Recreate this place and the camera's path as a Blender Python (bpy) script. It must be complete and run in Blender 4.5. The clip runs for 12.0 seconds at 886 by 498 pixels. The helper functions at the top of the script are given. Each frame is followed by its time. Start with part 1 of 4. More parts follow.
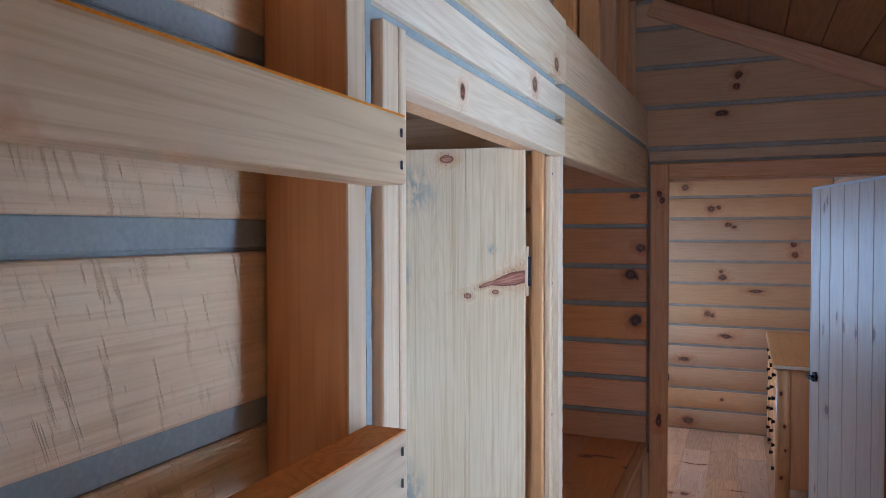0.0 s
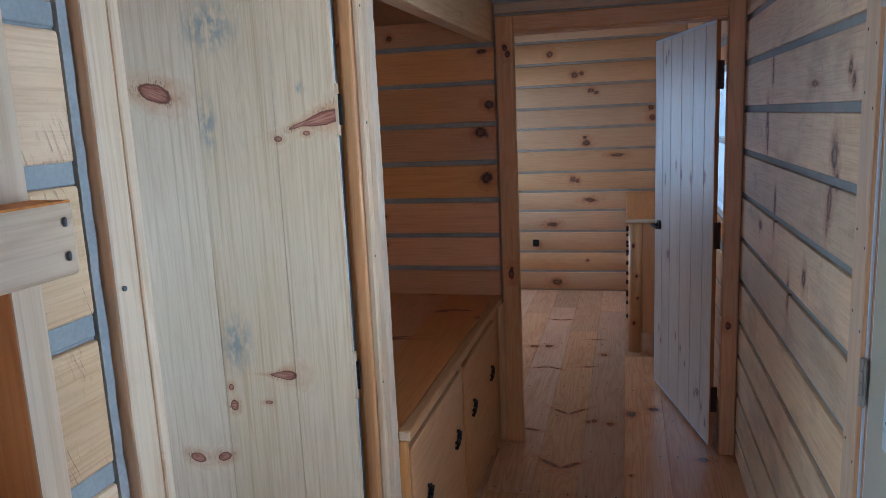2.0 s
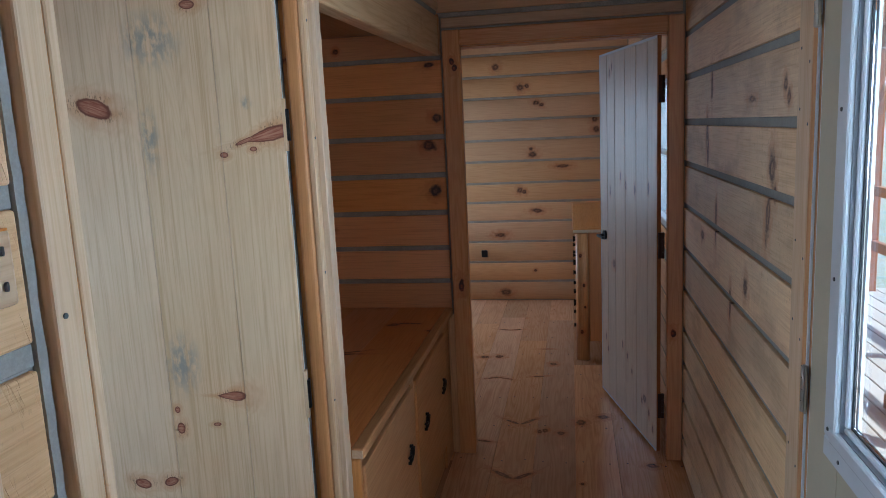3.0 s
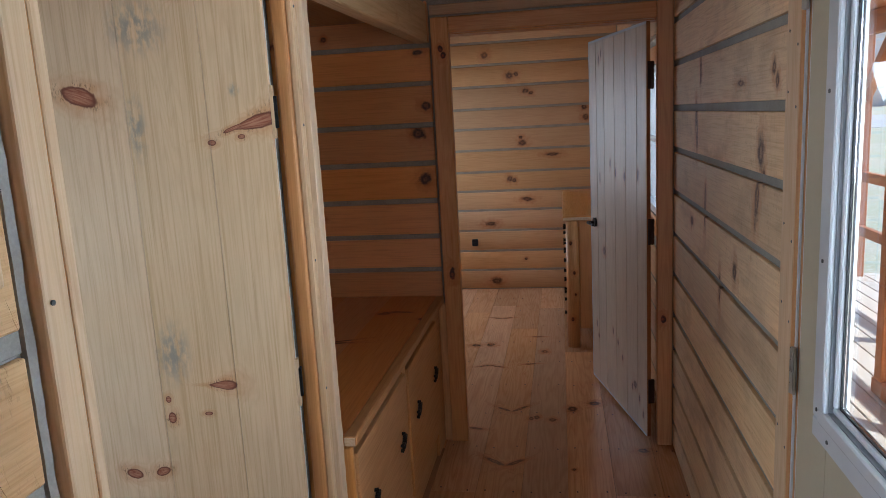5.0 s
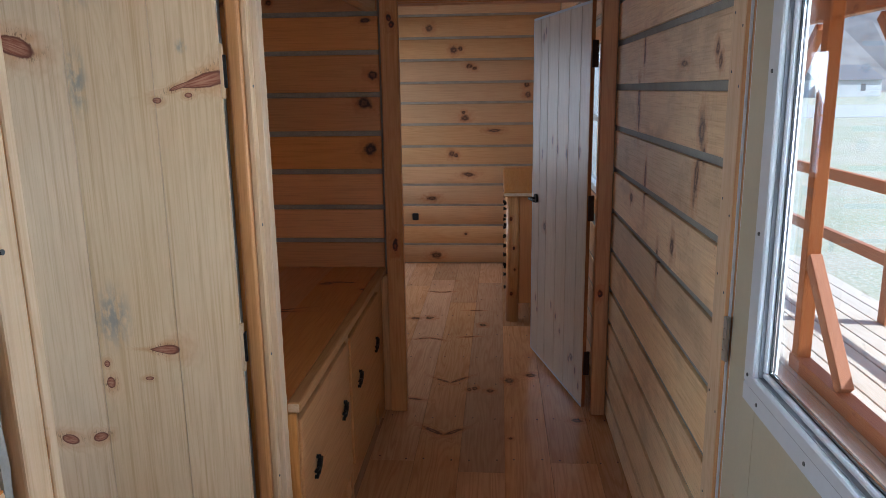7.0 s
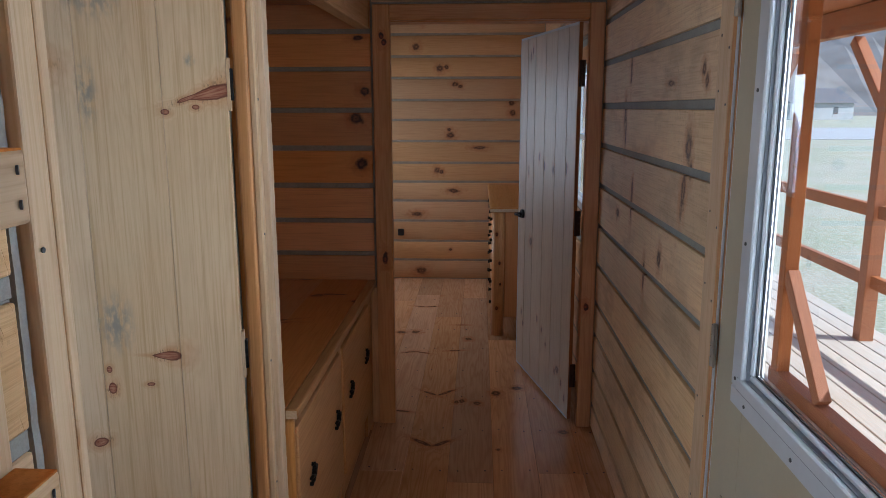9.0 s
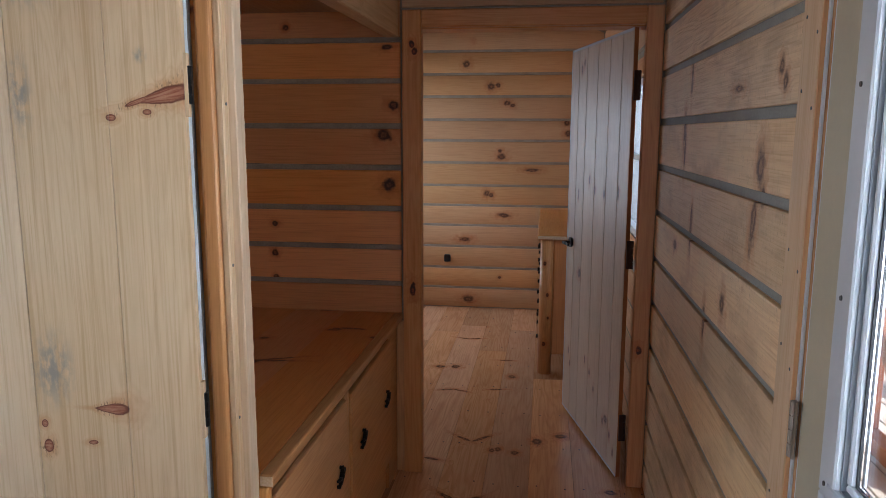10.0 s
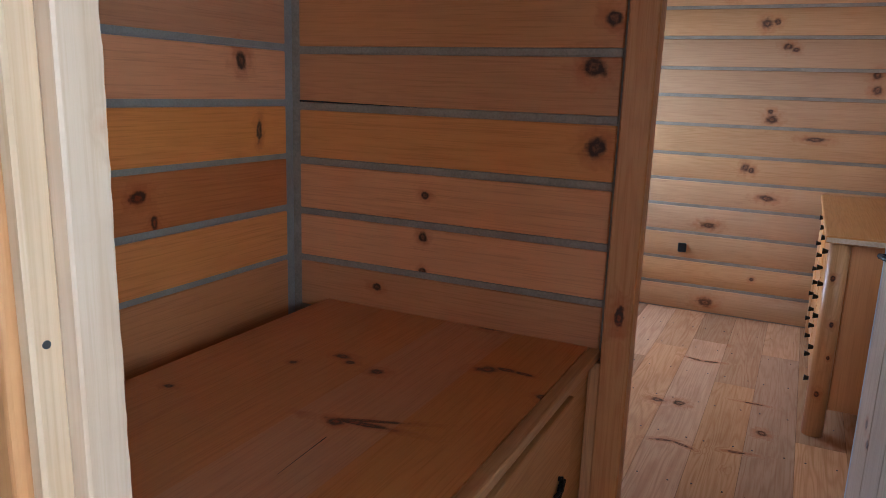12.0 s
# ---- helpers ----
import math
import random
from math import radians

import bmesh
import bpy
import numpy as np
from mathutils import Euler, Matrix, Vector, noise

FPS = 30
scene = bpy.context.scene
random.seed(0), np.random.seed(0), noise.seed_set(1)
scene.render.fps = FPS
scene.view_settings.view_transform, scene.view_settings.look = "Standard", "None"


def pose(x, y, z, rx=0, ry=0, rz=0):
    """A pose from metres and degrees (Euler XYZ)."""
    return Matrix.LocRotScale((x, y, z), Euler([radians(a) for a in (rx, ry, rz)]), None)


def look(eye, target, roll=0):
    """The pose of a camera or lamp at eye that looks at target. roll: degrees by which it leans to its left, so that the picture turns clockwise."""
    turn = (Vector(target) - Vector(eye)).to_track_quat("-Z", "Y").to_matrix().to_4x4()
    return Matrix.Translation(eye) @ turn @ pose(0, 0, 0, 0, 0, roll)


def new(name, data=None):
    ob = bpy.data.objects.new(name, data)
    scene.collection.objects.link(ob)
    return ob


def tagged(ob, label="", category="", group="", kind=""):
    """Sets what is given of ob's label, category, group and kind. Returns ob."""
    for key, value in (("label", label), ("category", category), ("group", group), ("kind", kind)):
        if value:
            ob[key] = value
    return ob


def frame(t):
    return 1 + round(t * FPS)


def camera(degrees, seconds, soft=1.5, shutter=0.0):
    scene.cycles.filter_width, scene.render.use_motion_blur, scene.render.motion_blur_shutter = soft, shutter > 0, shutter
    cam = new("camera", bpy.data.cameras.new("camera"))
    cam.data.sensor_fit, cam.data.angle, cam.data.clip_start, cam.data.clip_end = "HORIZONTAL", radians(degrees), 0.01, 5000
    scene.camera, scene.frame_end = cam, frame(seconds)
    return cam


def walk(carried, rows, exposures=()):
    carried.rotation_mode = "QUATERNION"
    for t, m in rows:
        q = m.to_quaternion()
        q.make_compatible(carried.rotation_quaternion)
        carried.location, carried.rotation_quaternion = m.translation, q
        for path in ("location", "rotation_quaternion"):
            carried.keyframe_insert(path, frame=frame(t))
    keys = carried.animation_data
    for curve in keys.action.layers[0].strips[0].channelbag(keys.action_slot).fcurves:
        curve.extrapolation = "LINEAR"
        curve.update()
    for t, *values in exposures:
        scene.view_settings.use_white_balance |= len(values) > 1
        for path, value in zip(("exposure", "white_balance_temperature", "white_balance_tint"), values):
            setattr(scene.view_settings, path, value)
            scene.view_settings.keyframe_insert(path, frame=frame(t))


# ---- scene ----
cam = camera(62.9, 12.0, soft=0.7)
PATH = [
    (0, (0.597, 0.171, 1.721), (-0.171, 2.018, 1.672), -0.1),
    (0.3, (0.627, 0.2, 1.655), (-0.132, 2.044, 1.497), -1.3),
    (0.5, (0.656, 0.212, 1.638), (-0.084, 2.056, 1.412), -0.8),
    (0.8, (0.703, 0.224, 1.616), (-0.001, 2.076, 1.342), -1.5),
    (1, (0.714, 0.237, 1.607), (0.045, 2.098, 1.304), -1.7),
    (1.5, (0.762, 0.259, 1.596), (0.174, 2.14, 1.25), -2.4),
    (2, (0.772, 0.261, 1.586), (0.28, 2.168, 1.233), -2.6),
    (2.5, (0.767, 0.265, 1.594), (0.36, 2.193, 1.256), -2.5),
    (3, (0.764, 0.266, 1.597), (0.412, 2.207, 1.266), -2.7),
    (5, (0.764, 0.267, 1.588), (0.437, 2.207, 1.229), -3.1),
    (5.5, (0.755, 0.261, 1.582), (0.436, 2.198, 1.2), -2.4),
    (6, (0.739, 0.266, 1.569), (0.479, 2.209, 1.171), -1.6),
    (6.5, (0.744, 0.269, 1.569), (0.561, 2.218, 1.156), -1.0),
    (7, (0.734, 0.248, 1.571), (0.58, 2.195, 1.142), -0.8),
    (9, (0.693, 0.185, 1.564), (0.594, 2.145, 1.182), -0.1),
    (9.5, (0.727, 0.297, 1.533), (0.559, 2.261, 1.196), -0.1),
    (10, (0.799, 0.549, 1.53), (0.526, 2.505, 1.211), 0.2),
    (10.5, (0.747, 0.819, 1.479), (0.399, 2.767, 1.184), 0.3),
    (10.9, (0.674, 1.049, 1.487), (0.244, 2.98, 1.191), 0.4),
    (11, (0.664, 1.126, 1.485), (0.198, 3.048, 1.19), 0.7),
    (11.5, (0.674, 1.423, 1.479), (0.003, 3.272, 1.119), 1.0),
    (12, (0.64, 1.668, 1.446), (-0.219, 3.422, 1.015), 1.9),
]
EXPOSURES = [
    (0.0, 2.34, 4300.0, 4.0), (0.5, 2.24, 4150.0, 2.0), (1.5, 2.14, 4250.0, 0.0), (2.0, 2.06, 4400.0, 1.0), (2.8, 1.76, 4750.0, 2.0), (5.0, 1.84, 5500.0, 7.0),
    (7.0, 1.86, 5400.0, 7.0), (8.8, 1.60, 5400.0, 7.0), (9.4, 1.54, 5550.0, 9.0), (10.0, 1.95, 5550.0, 9.0), (11.0, 2.35, 5250.0, 7.0), (12.0, 2.54, 4850.0, 6.0),
]
walk(cam, [(t, look(eye, target, roll)) for t, eye, target, roll in PATH], EXPOSURES)

# ---- light ----
world = bpy.data.worlds.new("sky")
scene.world = world
world.use_nodes = True
wn = world.node_tree.nodes
wl = world.node_tree.links
sky = wn.new("ShaderNodeTexSky")
sky.sky_type = "NISHITA"
sky.sun_disc = False
sky.sun_elevation = radians(42)
sky.sun_rotation = radians(100)
wl.new(sky.outputs[0], wn["Background"].inputs[0])
wn["Background"].inputs[1].default_value = 0.08
sun = new("sun", bpy.data.lights.new("sun", "SUN"))
sun.data.energy, sun.data.angle, sun.data.color = 2.3, radians(0.5), (1.0, 0.95, 0.87)
sun.matrix_world = look((20, -3.5, 18), (0, 0, 0))


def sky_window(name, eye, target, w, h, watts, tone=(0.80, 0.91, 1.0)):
    """Sky light, or the added bathroom fill, that enters through a window opening."""
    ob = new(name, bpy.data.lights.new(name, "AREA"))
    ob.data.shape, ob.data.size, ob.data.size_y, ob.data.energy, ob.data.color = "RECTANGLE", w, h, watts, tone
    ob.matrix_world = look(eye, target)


sky_window("sky_light_east", (1.44, 4.40, 1.46), (0.0, 4.40, 0.90), 0.85, 0.75, 0.8)
sky_window("sky_light_west", (-1.06, 6.25, 1.36), (0.25, 5.95, 0.85), 1.25, 1.00, 5.4, (0.83, 0.92, 1.0))
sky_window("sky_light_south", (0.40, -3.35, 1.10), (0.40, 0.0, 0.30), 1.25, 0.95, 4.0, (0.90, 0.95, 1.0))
sky_window("sky_light_door", (1.62, 1.08, 1.28), (0.2, 1.30, 1.20), 0.75, 1.00, 5.8, (0.93, 0.97, 1.0))
# added fill from an unseen bathroom window, brightens the east hall wall
sky_window("fill_light_bath", (-1.14, 1.30, 1.30), (0.0, 1.40, 0.80), 0.75, 0.65, 2.4, (0.90, 0.95, 1.0))


# ---- materials ----
class Nodes:
    """A small wrapper for building node trees."""

    def __init__(self, name):
        self.mat = bpy.data.materials.new(name)
        self.mat.use_nodes = True
        self.t = self.mat.node_tree
        self.bsdf = self.t.nodes["Principled BSDF"]

    def put(self, sock, v):
        if isinstance(v, bpy.types.NodeSocket):
            self.t.links.new(v, sock)
        else:
            sock.default_value = v

    def node(self, kind, operation="", interpolation="", blend=""):
        n = self.t.nodes.new(kind)
        if operation:
            n.operation = operation
        if interpolation:
            n.interpolation_type = interpolation
        if blend:
            n.data_type, n.blend_type = "RGBA", blend
        return n

    def math(self, op, a, b=0.0, c=0.0):
        n = self.node("ShaderNodeMath", operation=op)
        for sock, v in zip(n.inputs, (a, b, c)):
            self.put(sock, v)
        return n.outputs[0]

    def vec(self, op, a, b=(0, 0, 0)):
        n = self.node("ShaderNodeVectorMath", operation=op)
        self.put(n.inputs[0], a)
        self.put(n.inputs[1], b)
        return n.outputs["Value"] if op in ("LENGTH", "DISTANCE", "DOT_PRODUCT") else n.outputs[0]

    def noise(self, v, scale, detail=2.0, rough=0.5):
        n = self.node("ShaderNodeTexNoise")
        self.put(n.inputs["Vector"], v)
        n.inputs["Scale"].default_value, n.inputs["Detail"].default_value, n.inputs["Roughness"].default_value = scale, detail, rough
        return n.outputs[0]

    def ramp(self, v, a, b, lo=0.0, hi=1.0):
        n = self.node("ShaderNodeMapRange", interpolation="SMOOTHSTEP")
        for sock, x in zip(n.inputs, (v, a, b, lo, hi)):
            self.put(sock, x)
        return n.outputs[0]

    def mix(self, f, a, b, blend="MIX"):
        n = self.node("ShaderNodeMix", blend=blend)
        self.put(n.inputs[0], f)
        for sock, v in ((n.inputs[6], a), (n.inputs[7], b)):
            self.put(sock, (*v, 1) if isinstance(v, tuple) else v)
        return n.outputs[2]

    def bump(self, h, strength, dist=0.002):
        n = self.node("ShaderNodeBump")
        n.inputs["Strength"].default_value, n.inputs["Distance"].default_value = strength, dist
        self.put(n.inputs["Height"], h)
        self.put(self.bsdf.inputs["Normal"], n.outputs[0])

    def finish(self, color, rough, spec=0.4):
        self.put(self.bsdf.inputs["Base Color"], color)
        self.put(self.bsdf.inputs["Roughness"], rough)
        self.bsdf.inputs["Specular IOR Level"].default_value = spec
        return self.mat


AX = {"x": 0, "y": 1, "z": 2}


def pine(name, along, light, dark, knots=(), plane="xz", few=0.0, rough=0.5, ring=46.0, relief=0.25, stains=(), spec=0.4, vary=0.16, size=0.014, fleck=0.0, figure=0.6, heart=None, soft=0.12, lines=0.34, wobble=1.3, smudge=0.0, sawn=0.0, crisp=0.6, eyes=False, scratch=0.0):
    """Sawn pine with growth rings, fibres, knots (u, v, half length, half height in metres on the plane) and bluish stains."""
    n = Nodes(name)
    p = n.node("ShaderNodeTexCoord").outputs["Object"]
    rnd = n.node("ShaderNodeObjectInfo").outputs["Random"]
    shift = n.math("MULTIPLY", rnd, 41.0)
    q0 = n.vec("ADD", p, shift)
    s = [7.5, 7.5, 7.5]
    s[AX[along]] = 0.55
    q = n.vec("MULTIPLY", q0, tuple(s))
    flat = [0.0, 0.0, 0.0]
    flat[AX[plane[0]]] = flat[AX[plane[1]]] = 1.0
    d = 9.0
    wob = n.math("MULTIPLY_ADD", n.noise(p, 34.0, 3), wobble, 1.0 - wobble / 2)
    along_knot, across_knot = 0.0, 0.0
    for u, v, ru, rv, *turn in knots:
        a = radians(turn[0]) if turn else 0.0
        taper = turn[1] if len(turn) > 1 else 0.0
        c, k1, k2 = [0.0] * 3, [0.0] * 3, [0.0] * 3
        i0, i1 = AX[plane[0]], AX[plane[1]]
        c[i0], c[i1] = u, v
        k1[i0], k1[i1] = math.cos(a) / ru, math.sin(a) / ru
        k2[i0], k2[i1] = -math.sin(a) / rv, math.cos(a) / rv
        off = n.vec("SUBTRACT", p, tuple(c))
        e1, e2 = n.vec("DOT_PRODUCT", off, tuple(k1)), n.vec("DOT_PRODUCT", off, tuple(k2))
        if taper:
            e2 = n.math("DIVIDE", e2, n.math("MAXIMUM", n.math("MULTIPLY_ADD", e1, -taper, 1.0 - taper * 0.4), 0.22))
        e = n.math("SQRT", n.math("MULTIPLY_ADD", e1, e1, n.math("MULTIPLY", e2, e2)))
        if eyes:
            near = n.math("LESS_THAN", e, d)
            along_knot = n.math("MULTIPLY_ADD", near, n.math("SUBTRACT", e1, along_knot), along_knot)
            across_knot = n.math("MULTIPLY_ADD", near, n.math("SUBTRACT", e2, across_knot), across_knot)
        d = n.math("MINIMUM", d, e)
    if few > 0:
        vo = n.node("ShaderNodeTexVoronoi")
        n.put(vo.inputs["Vector"], n.vec("MULTIPLY", q0, tuple(flat)))
        vo.inputs["Scale"].default_value = 3.6
        sep = n.node("ShaderNodeSeparateColor")
        n.t.links.new(vo.outputs["Color"], sep.inputs[0])
        gone = n.math("GREATER_THAN", sep.outputs[0], few)
        r = n.math("MULTIPLY_ADD", sep.outputs[1], size * 3.6, 0.5 * size * 3.6)
        e = n.math("ADD", n.math("DIVIDE", vo.outputs["Distance"], r), n.math("MULTIPLY", gone, 50.0))
        d = n.math("MINIMUM", d, e)
    has = bool(knots) or few > 0
    if has:
        d = n.math("MULTIPLY", d, wob)
    field = n.noise(q, 1.0, 3, 0.45)
    if has:
        swirl = n.ramp(d, 4.2, 0.8)
        field = n.math("ADD", field, n.math("MULTIPLY", n.math("MULTIPLY", swirl, swirl), 0.085))
    wave = n.math("SINE", n.math("MULTIPLY", field, ring * 2.4))
    late = n.math("POWER", n.math("MULTIPLY_ADD", wave, 0.5, 0.5), 2.2)
    s2 = [230.0, 230.0, 230.0]
    s2[AX[along]] = 5.0
    fibre = n.noise(n.vec("MULTIPLY", q0, tuple(s2)), 1.0, 2, 0.6)
    s3 = [95.0, 95.0, 95.0]
    s3[AX[along]] = 1.6
    line = n.noise(n.vec("MULTIPLY", q0, tuple(s3)), 1.0, 3, 0.7)
    blot = n.noise(n.vec("MULTIPLY", q0, tuple(1.2 if i == AX[along] else 5.0 for i in range(3))), 1.0, 3)
    patch = n.noise(p, 2.3, 3)
    amt = n.math("MULTIPLY", n.math("MULTIPLY", late, n.math("MULTIPLY_ADD", blot, 0.9, 0.06)), figure)
    col = n.mix(amt, light, dark)
    col = n.mix(n.math("MULTIPLY", n.ramp(fibre, 0.46, 0.74), 0.40), col, dark)
    col = n.mix(n.math("MULTIPLY", n.ramp(line, 0.50, 0.68), lines), col, dark)
    col = n.mix(n.math("MULTIPLY", n.ramp(patch, 0.42, 0.72), 0.28), col, tuple(c * f for c, f in zip(light, (0.86, 0.78, 0.66))))
    if fleck > 0:
        saw = n.noise(n.vec("MULTIPLY", p, (90.0, 230.0, 85.0)), 1.0, 2, 0.6)
        where = n.ramp(n.noise(p, 5.0, 3, 0.6), 0.42, 0.62)
        col = n.mix(n.math("MULTIPLY", n.math("MULTIPLY", n.ramp(saw, 0.60, 0.70), where), fleck), col, (0.22, 0.10, 0.045))
    if smudge > 0:
        s4 = [7.0, 7.0, 7.0]
        s4[AX[along]] = 3.0
        grime = n.noise(n.vec("MULTIPLY", q0, tuple(s4)), 1.0, 5, 0.62)
        col = n.mix(n.math("MULTIPLY", n.ramp(grime, 0.47, 0.70), smudge), col, tuple(c * f for c, f in zip(dark, (0.72, 0.70, 0.72))))
        col = n.mix(n.math("MULTIPLY", n.ramp(grime, 0.44, 0.30), smudge * 0.6), col, tuple(min(0.85, c * 1.12) for c in light))
    if sawn > 0:
        s5 = [9.0, 9.0, 9.0]
        s5[AX[along]] = 150.0
        kerf = n.noise(n.vec("MULTIPLY", q0, tuple(s5)), 1.0, 3, 0.65)
        col = n.mix(n.math("MULTIPLY", n.ramp(kerf, 0.52, 0.72), sawn), col, tuple(c * 0.55 for c in dark))
    kerf_h = 0.0
    if scratch > 0:
        tilt = n.node("ShaderNodeMapping")
        n.put(tilt.inputs["Vector"], p)
        tilt.inputs["Rotation"].default_value = (radians(-17), 0, 0)
        kerf_h = n.ramp(n.noise(n.vec("MULTIPLY", tilt.outputs[0], (60.0, 230.0, 17.0)), 1.0, 2, 0.5), 0.60, 0.70)
        kerf_h = n.math("MULTIPLY", kerf_h, n.ramp(n.noise(p, 6.0, 2), 0.38, 0.58))
        col = n.mix(n.math("MULTIPLY", kerf_h, scratch), col, tuple(c * 0.6 for c in dark))
    hsv = n.node("ShaderNodeHueSaturation")
    n.put(hsv.inputs["Color"], col)
    n.put(hsv.inputs["Value"], n.math("MULTIPLY_ADD", rnd, vary, 1.0 - vary * 0.55))
    n.put(hsv.inputs["Saturation"], n.math("MULTIPLY_ADD", n.math("FRACT", n.math("MULTIPLY", rnd, 7.3)), 0.16, 0.93))
    col = hsv.outputs[0]
    for u, v, ru, rv in stains:
        c, k = [0.0] * 3, [0.0] * 3
        c[AX[plane[0]]], c[AX[plane[1]]] = u, v
        k[AX[plane[0]]], k[AX[plane[1]]] = 1 / ru, 1 / rv
        e = n.vec("LENGTH", n.vec("MULTIPLY", n.vec("SUBTRACT", p, tuple(c)), tuple(k)))
        streak = n.noise(n.vec("MULTIPLY", p, (55, 55, 24)), 1.0, 4, 0.6)
        col = n.mix(n.math("MULTIPLY", n.ramp(e, 1.1, 0.1), n.ramp(streak, 0.36, 0.62, 0.0, 0.80)), col, (0.27, 0.268, 0.24))
    if has:
        halo = n.math("MULTIPLY", n.ramp(d, 2.9, 0.95), n.ramp(n.noise(p, 26.0, 3), 0.3, 0.7, 0.25, 0.85))
        col = n.mix(n.math("MULTIPLY", halo, 0.8), col, tuple(c * f for c, f in zip(dark, (1.0, 0.70, 0.52))))
        rings = n.ramp(n.math("MULTIPLY_ADD", n.math("SINE", n.math("MULTIPLY", d, 8.0)), 0.10, n.noise(p, 70.0, 4, 0.75)), 0.38, 0.72)
        deep, pale = heart or ((0.060, 0.020, 0.010), tuple(c * f for c, f in zip(dark, (0.62, 0.34, 0.24))))
        core = n.mix(rings, deep, pale)
        if eyes:
            grain_in = n.node("ShaderNodeCombineXYZ")
            n.put(grain_in.inputs[0], along_knot)
            n.put(grain_in.inputs[1], across_knot)
            strands = n.noise(n.vec("MULTIPLY", n.vec("ADD", grain_in.outputs[0], n.vec("MULTIPLY", p, (3.0, 3.0, 3.0))), (0.9, 4.2, 1.0)), 1.0, 3, 0.6)
            core = n.mix(n.ramp(strands, 0.36, 0.62), tuple(c * 1.5 for c in deep), pale)
            core = n.mix(n.math("MULTIPLY", n.ramp(d, 0.25, 0.95), 0.5), core, tuple(c * 1.2 for c in deep))
            s6 = [300.0, 300.0, 300.0]
            s6[AX[along]] = 70.0
            dash = n.ramp(n.noise(n.vec("MULTIPLY", p, tuple(s6)), 1.0, 2, 0.6), 0.52, 0.62)
            fringe = n.math("MULTIPLY", n.math("MULTIPLY", n.ramp(d, 2.3, 1.1), dash), n.ramp(n.noise(p, 18.0, 2), 0.45, 0.60))
            col = n.mix(n.math("MULTIPLY", fringe, 0.7), col, (0.17, 0.085, 0.035))
        rim = n.math("MULTIPLY", n.ramp(d, 0.68, 0.90), n.ramp(d, 1.12, 0.98))
        core = n.mix(n.math("MULTIPLY", rim, max(0.0, crisp - soft)), core, tuple(c * 0.7 for c in deep))
        ragged = n.math("MULTIPLY_ADD", n.noise(n.vec("MULTIPLY", q0, tuple(14.0 if i == AX[along] else 120.0 for i in range(3))), 1.0, 3, 0.6), soft * 2.0, n.math("SUBTRACT", d, soft))
        col = n.mix(n.ramp(ragged, 1.0 + soft * 1.3, 1.0 - soft * 1.6), col, core)
    n.bump(n.math("SUBTRACT", n.math("ADD", n.math("MULTIPLY", late, 0.4), fibre), n.math("MULTIPLY", kerf_h, 1.5) if scratch > 0 else 0.0), relief, 0.0015)
    return n.finish(col, n.math("MULTIPLY_ADD", fibre, 0.18, rough - 0.09), spec)


def plain(name, color, rough, metal=0.0, grain=0.08, scale=30.0, relief=0.1, spec=0.5):
    n = Nodes(name)
    p = n.node("ShaderNodeTexCoord").outputs["Object"]
    a = n.noise(p, scale, 4, 0.6)
    b = n.noise(p, scale / 9, 2)
    f = n.math("ADD", n.math("MULTIPLY", a, 0.6), n.math("MULTIPLY", b, 0.4))
    col = n.mix(n.ramp(f, 0.35, 0.65), tuple(c * (1 - grain) for c in color), tuple(min(1, c * (1 + grain)) for c in color))
    n.bsdf.inputs["Metallic"].default_value = metal
    n.bump(a, relief, 0.001)
    return n.finish(col, n.math("MULTIPLY_ADD", a, 0.2, rough - 0.1), spec)


AMBER, AMBER_D = (0.80, 0.355, 0.130), (0.51, 0.175, 0.052)
RAW, RAW_D = (0.80, 0.62, 0.42), (0.58, 0.36, 0.185)

HEADER_KNOTS = ((1.957, 2.136, 0.022, 0.017), (1.762, 2.050, 0.020, 0.018), (1.282, 1.948, 0.012, 0.016), (1.15, 2.20, 0.014, 0.014))
alcove_wood = pine("alcove_pine", "x", AMBER, AMBER_D, plane="xz", few=0.12, rough=0.42, vary=0.26, soft=0.22, lines=0.08, figure=0.26, heart=((0.065, 0.024, 0.010), (0.27, 0.095, 0.034)), knots=(
    (0.152, 1.641, 0.021, 0.019), (0.109, 1.516, 0.033, 0.026), (0.129, 1.304, 0.028, 0.026), (-0.392, 1.123, 0.014, 0.012),
    (-0.397, 0.99, 0.015, 0.014), (-0.394, 0.881, 0.013, 0.011), (-0.562, 0.805, 0.016, 0.012), (0.129, 1.883, 0.026, 0.012), (-0.316, 1.969, 0.014, 0.012),
    (0.56, 2.36, 0.016, 0.014), (0.57, 2.41, 0.018, 0.016), (0.50, 2.245, 0.03, 0.016)))
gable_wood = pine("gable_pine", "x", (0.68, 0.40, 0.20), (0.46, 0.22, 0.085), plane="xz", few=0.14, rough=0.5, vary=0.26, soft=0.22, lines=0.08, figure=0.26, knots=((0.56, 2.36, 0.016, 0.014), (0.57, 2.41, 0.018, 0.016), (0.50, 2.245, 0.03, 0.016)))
alcove_side_wood = pine("alcove_side_pine", "y", AMBER, AMBER_D, plane="yz", few=0.03, rough=0.42, vary=0.3, soft=0.2, lines=0.08, figure=0.26, heart=((0.075, 0.028, 0.012), (0.27, 0.095, 0.034)), knots=(
    (3.393, 1.51, 0.024, 0.026), (3.467, 1.303, 0.012, 0.03), (2.989, 1.144, 0.026, 0.018), (3.039, 1.069, 0.012, 0.02)))
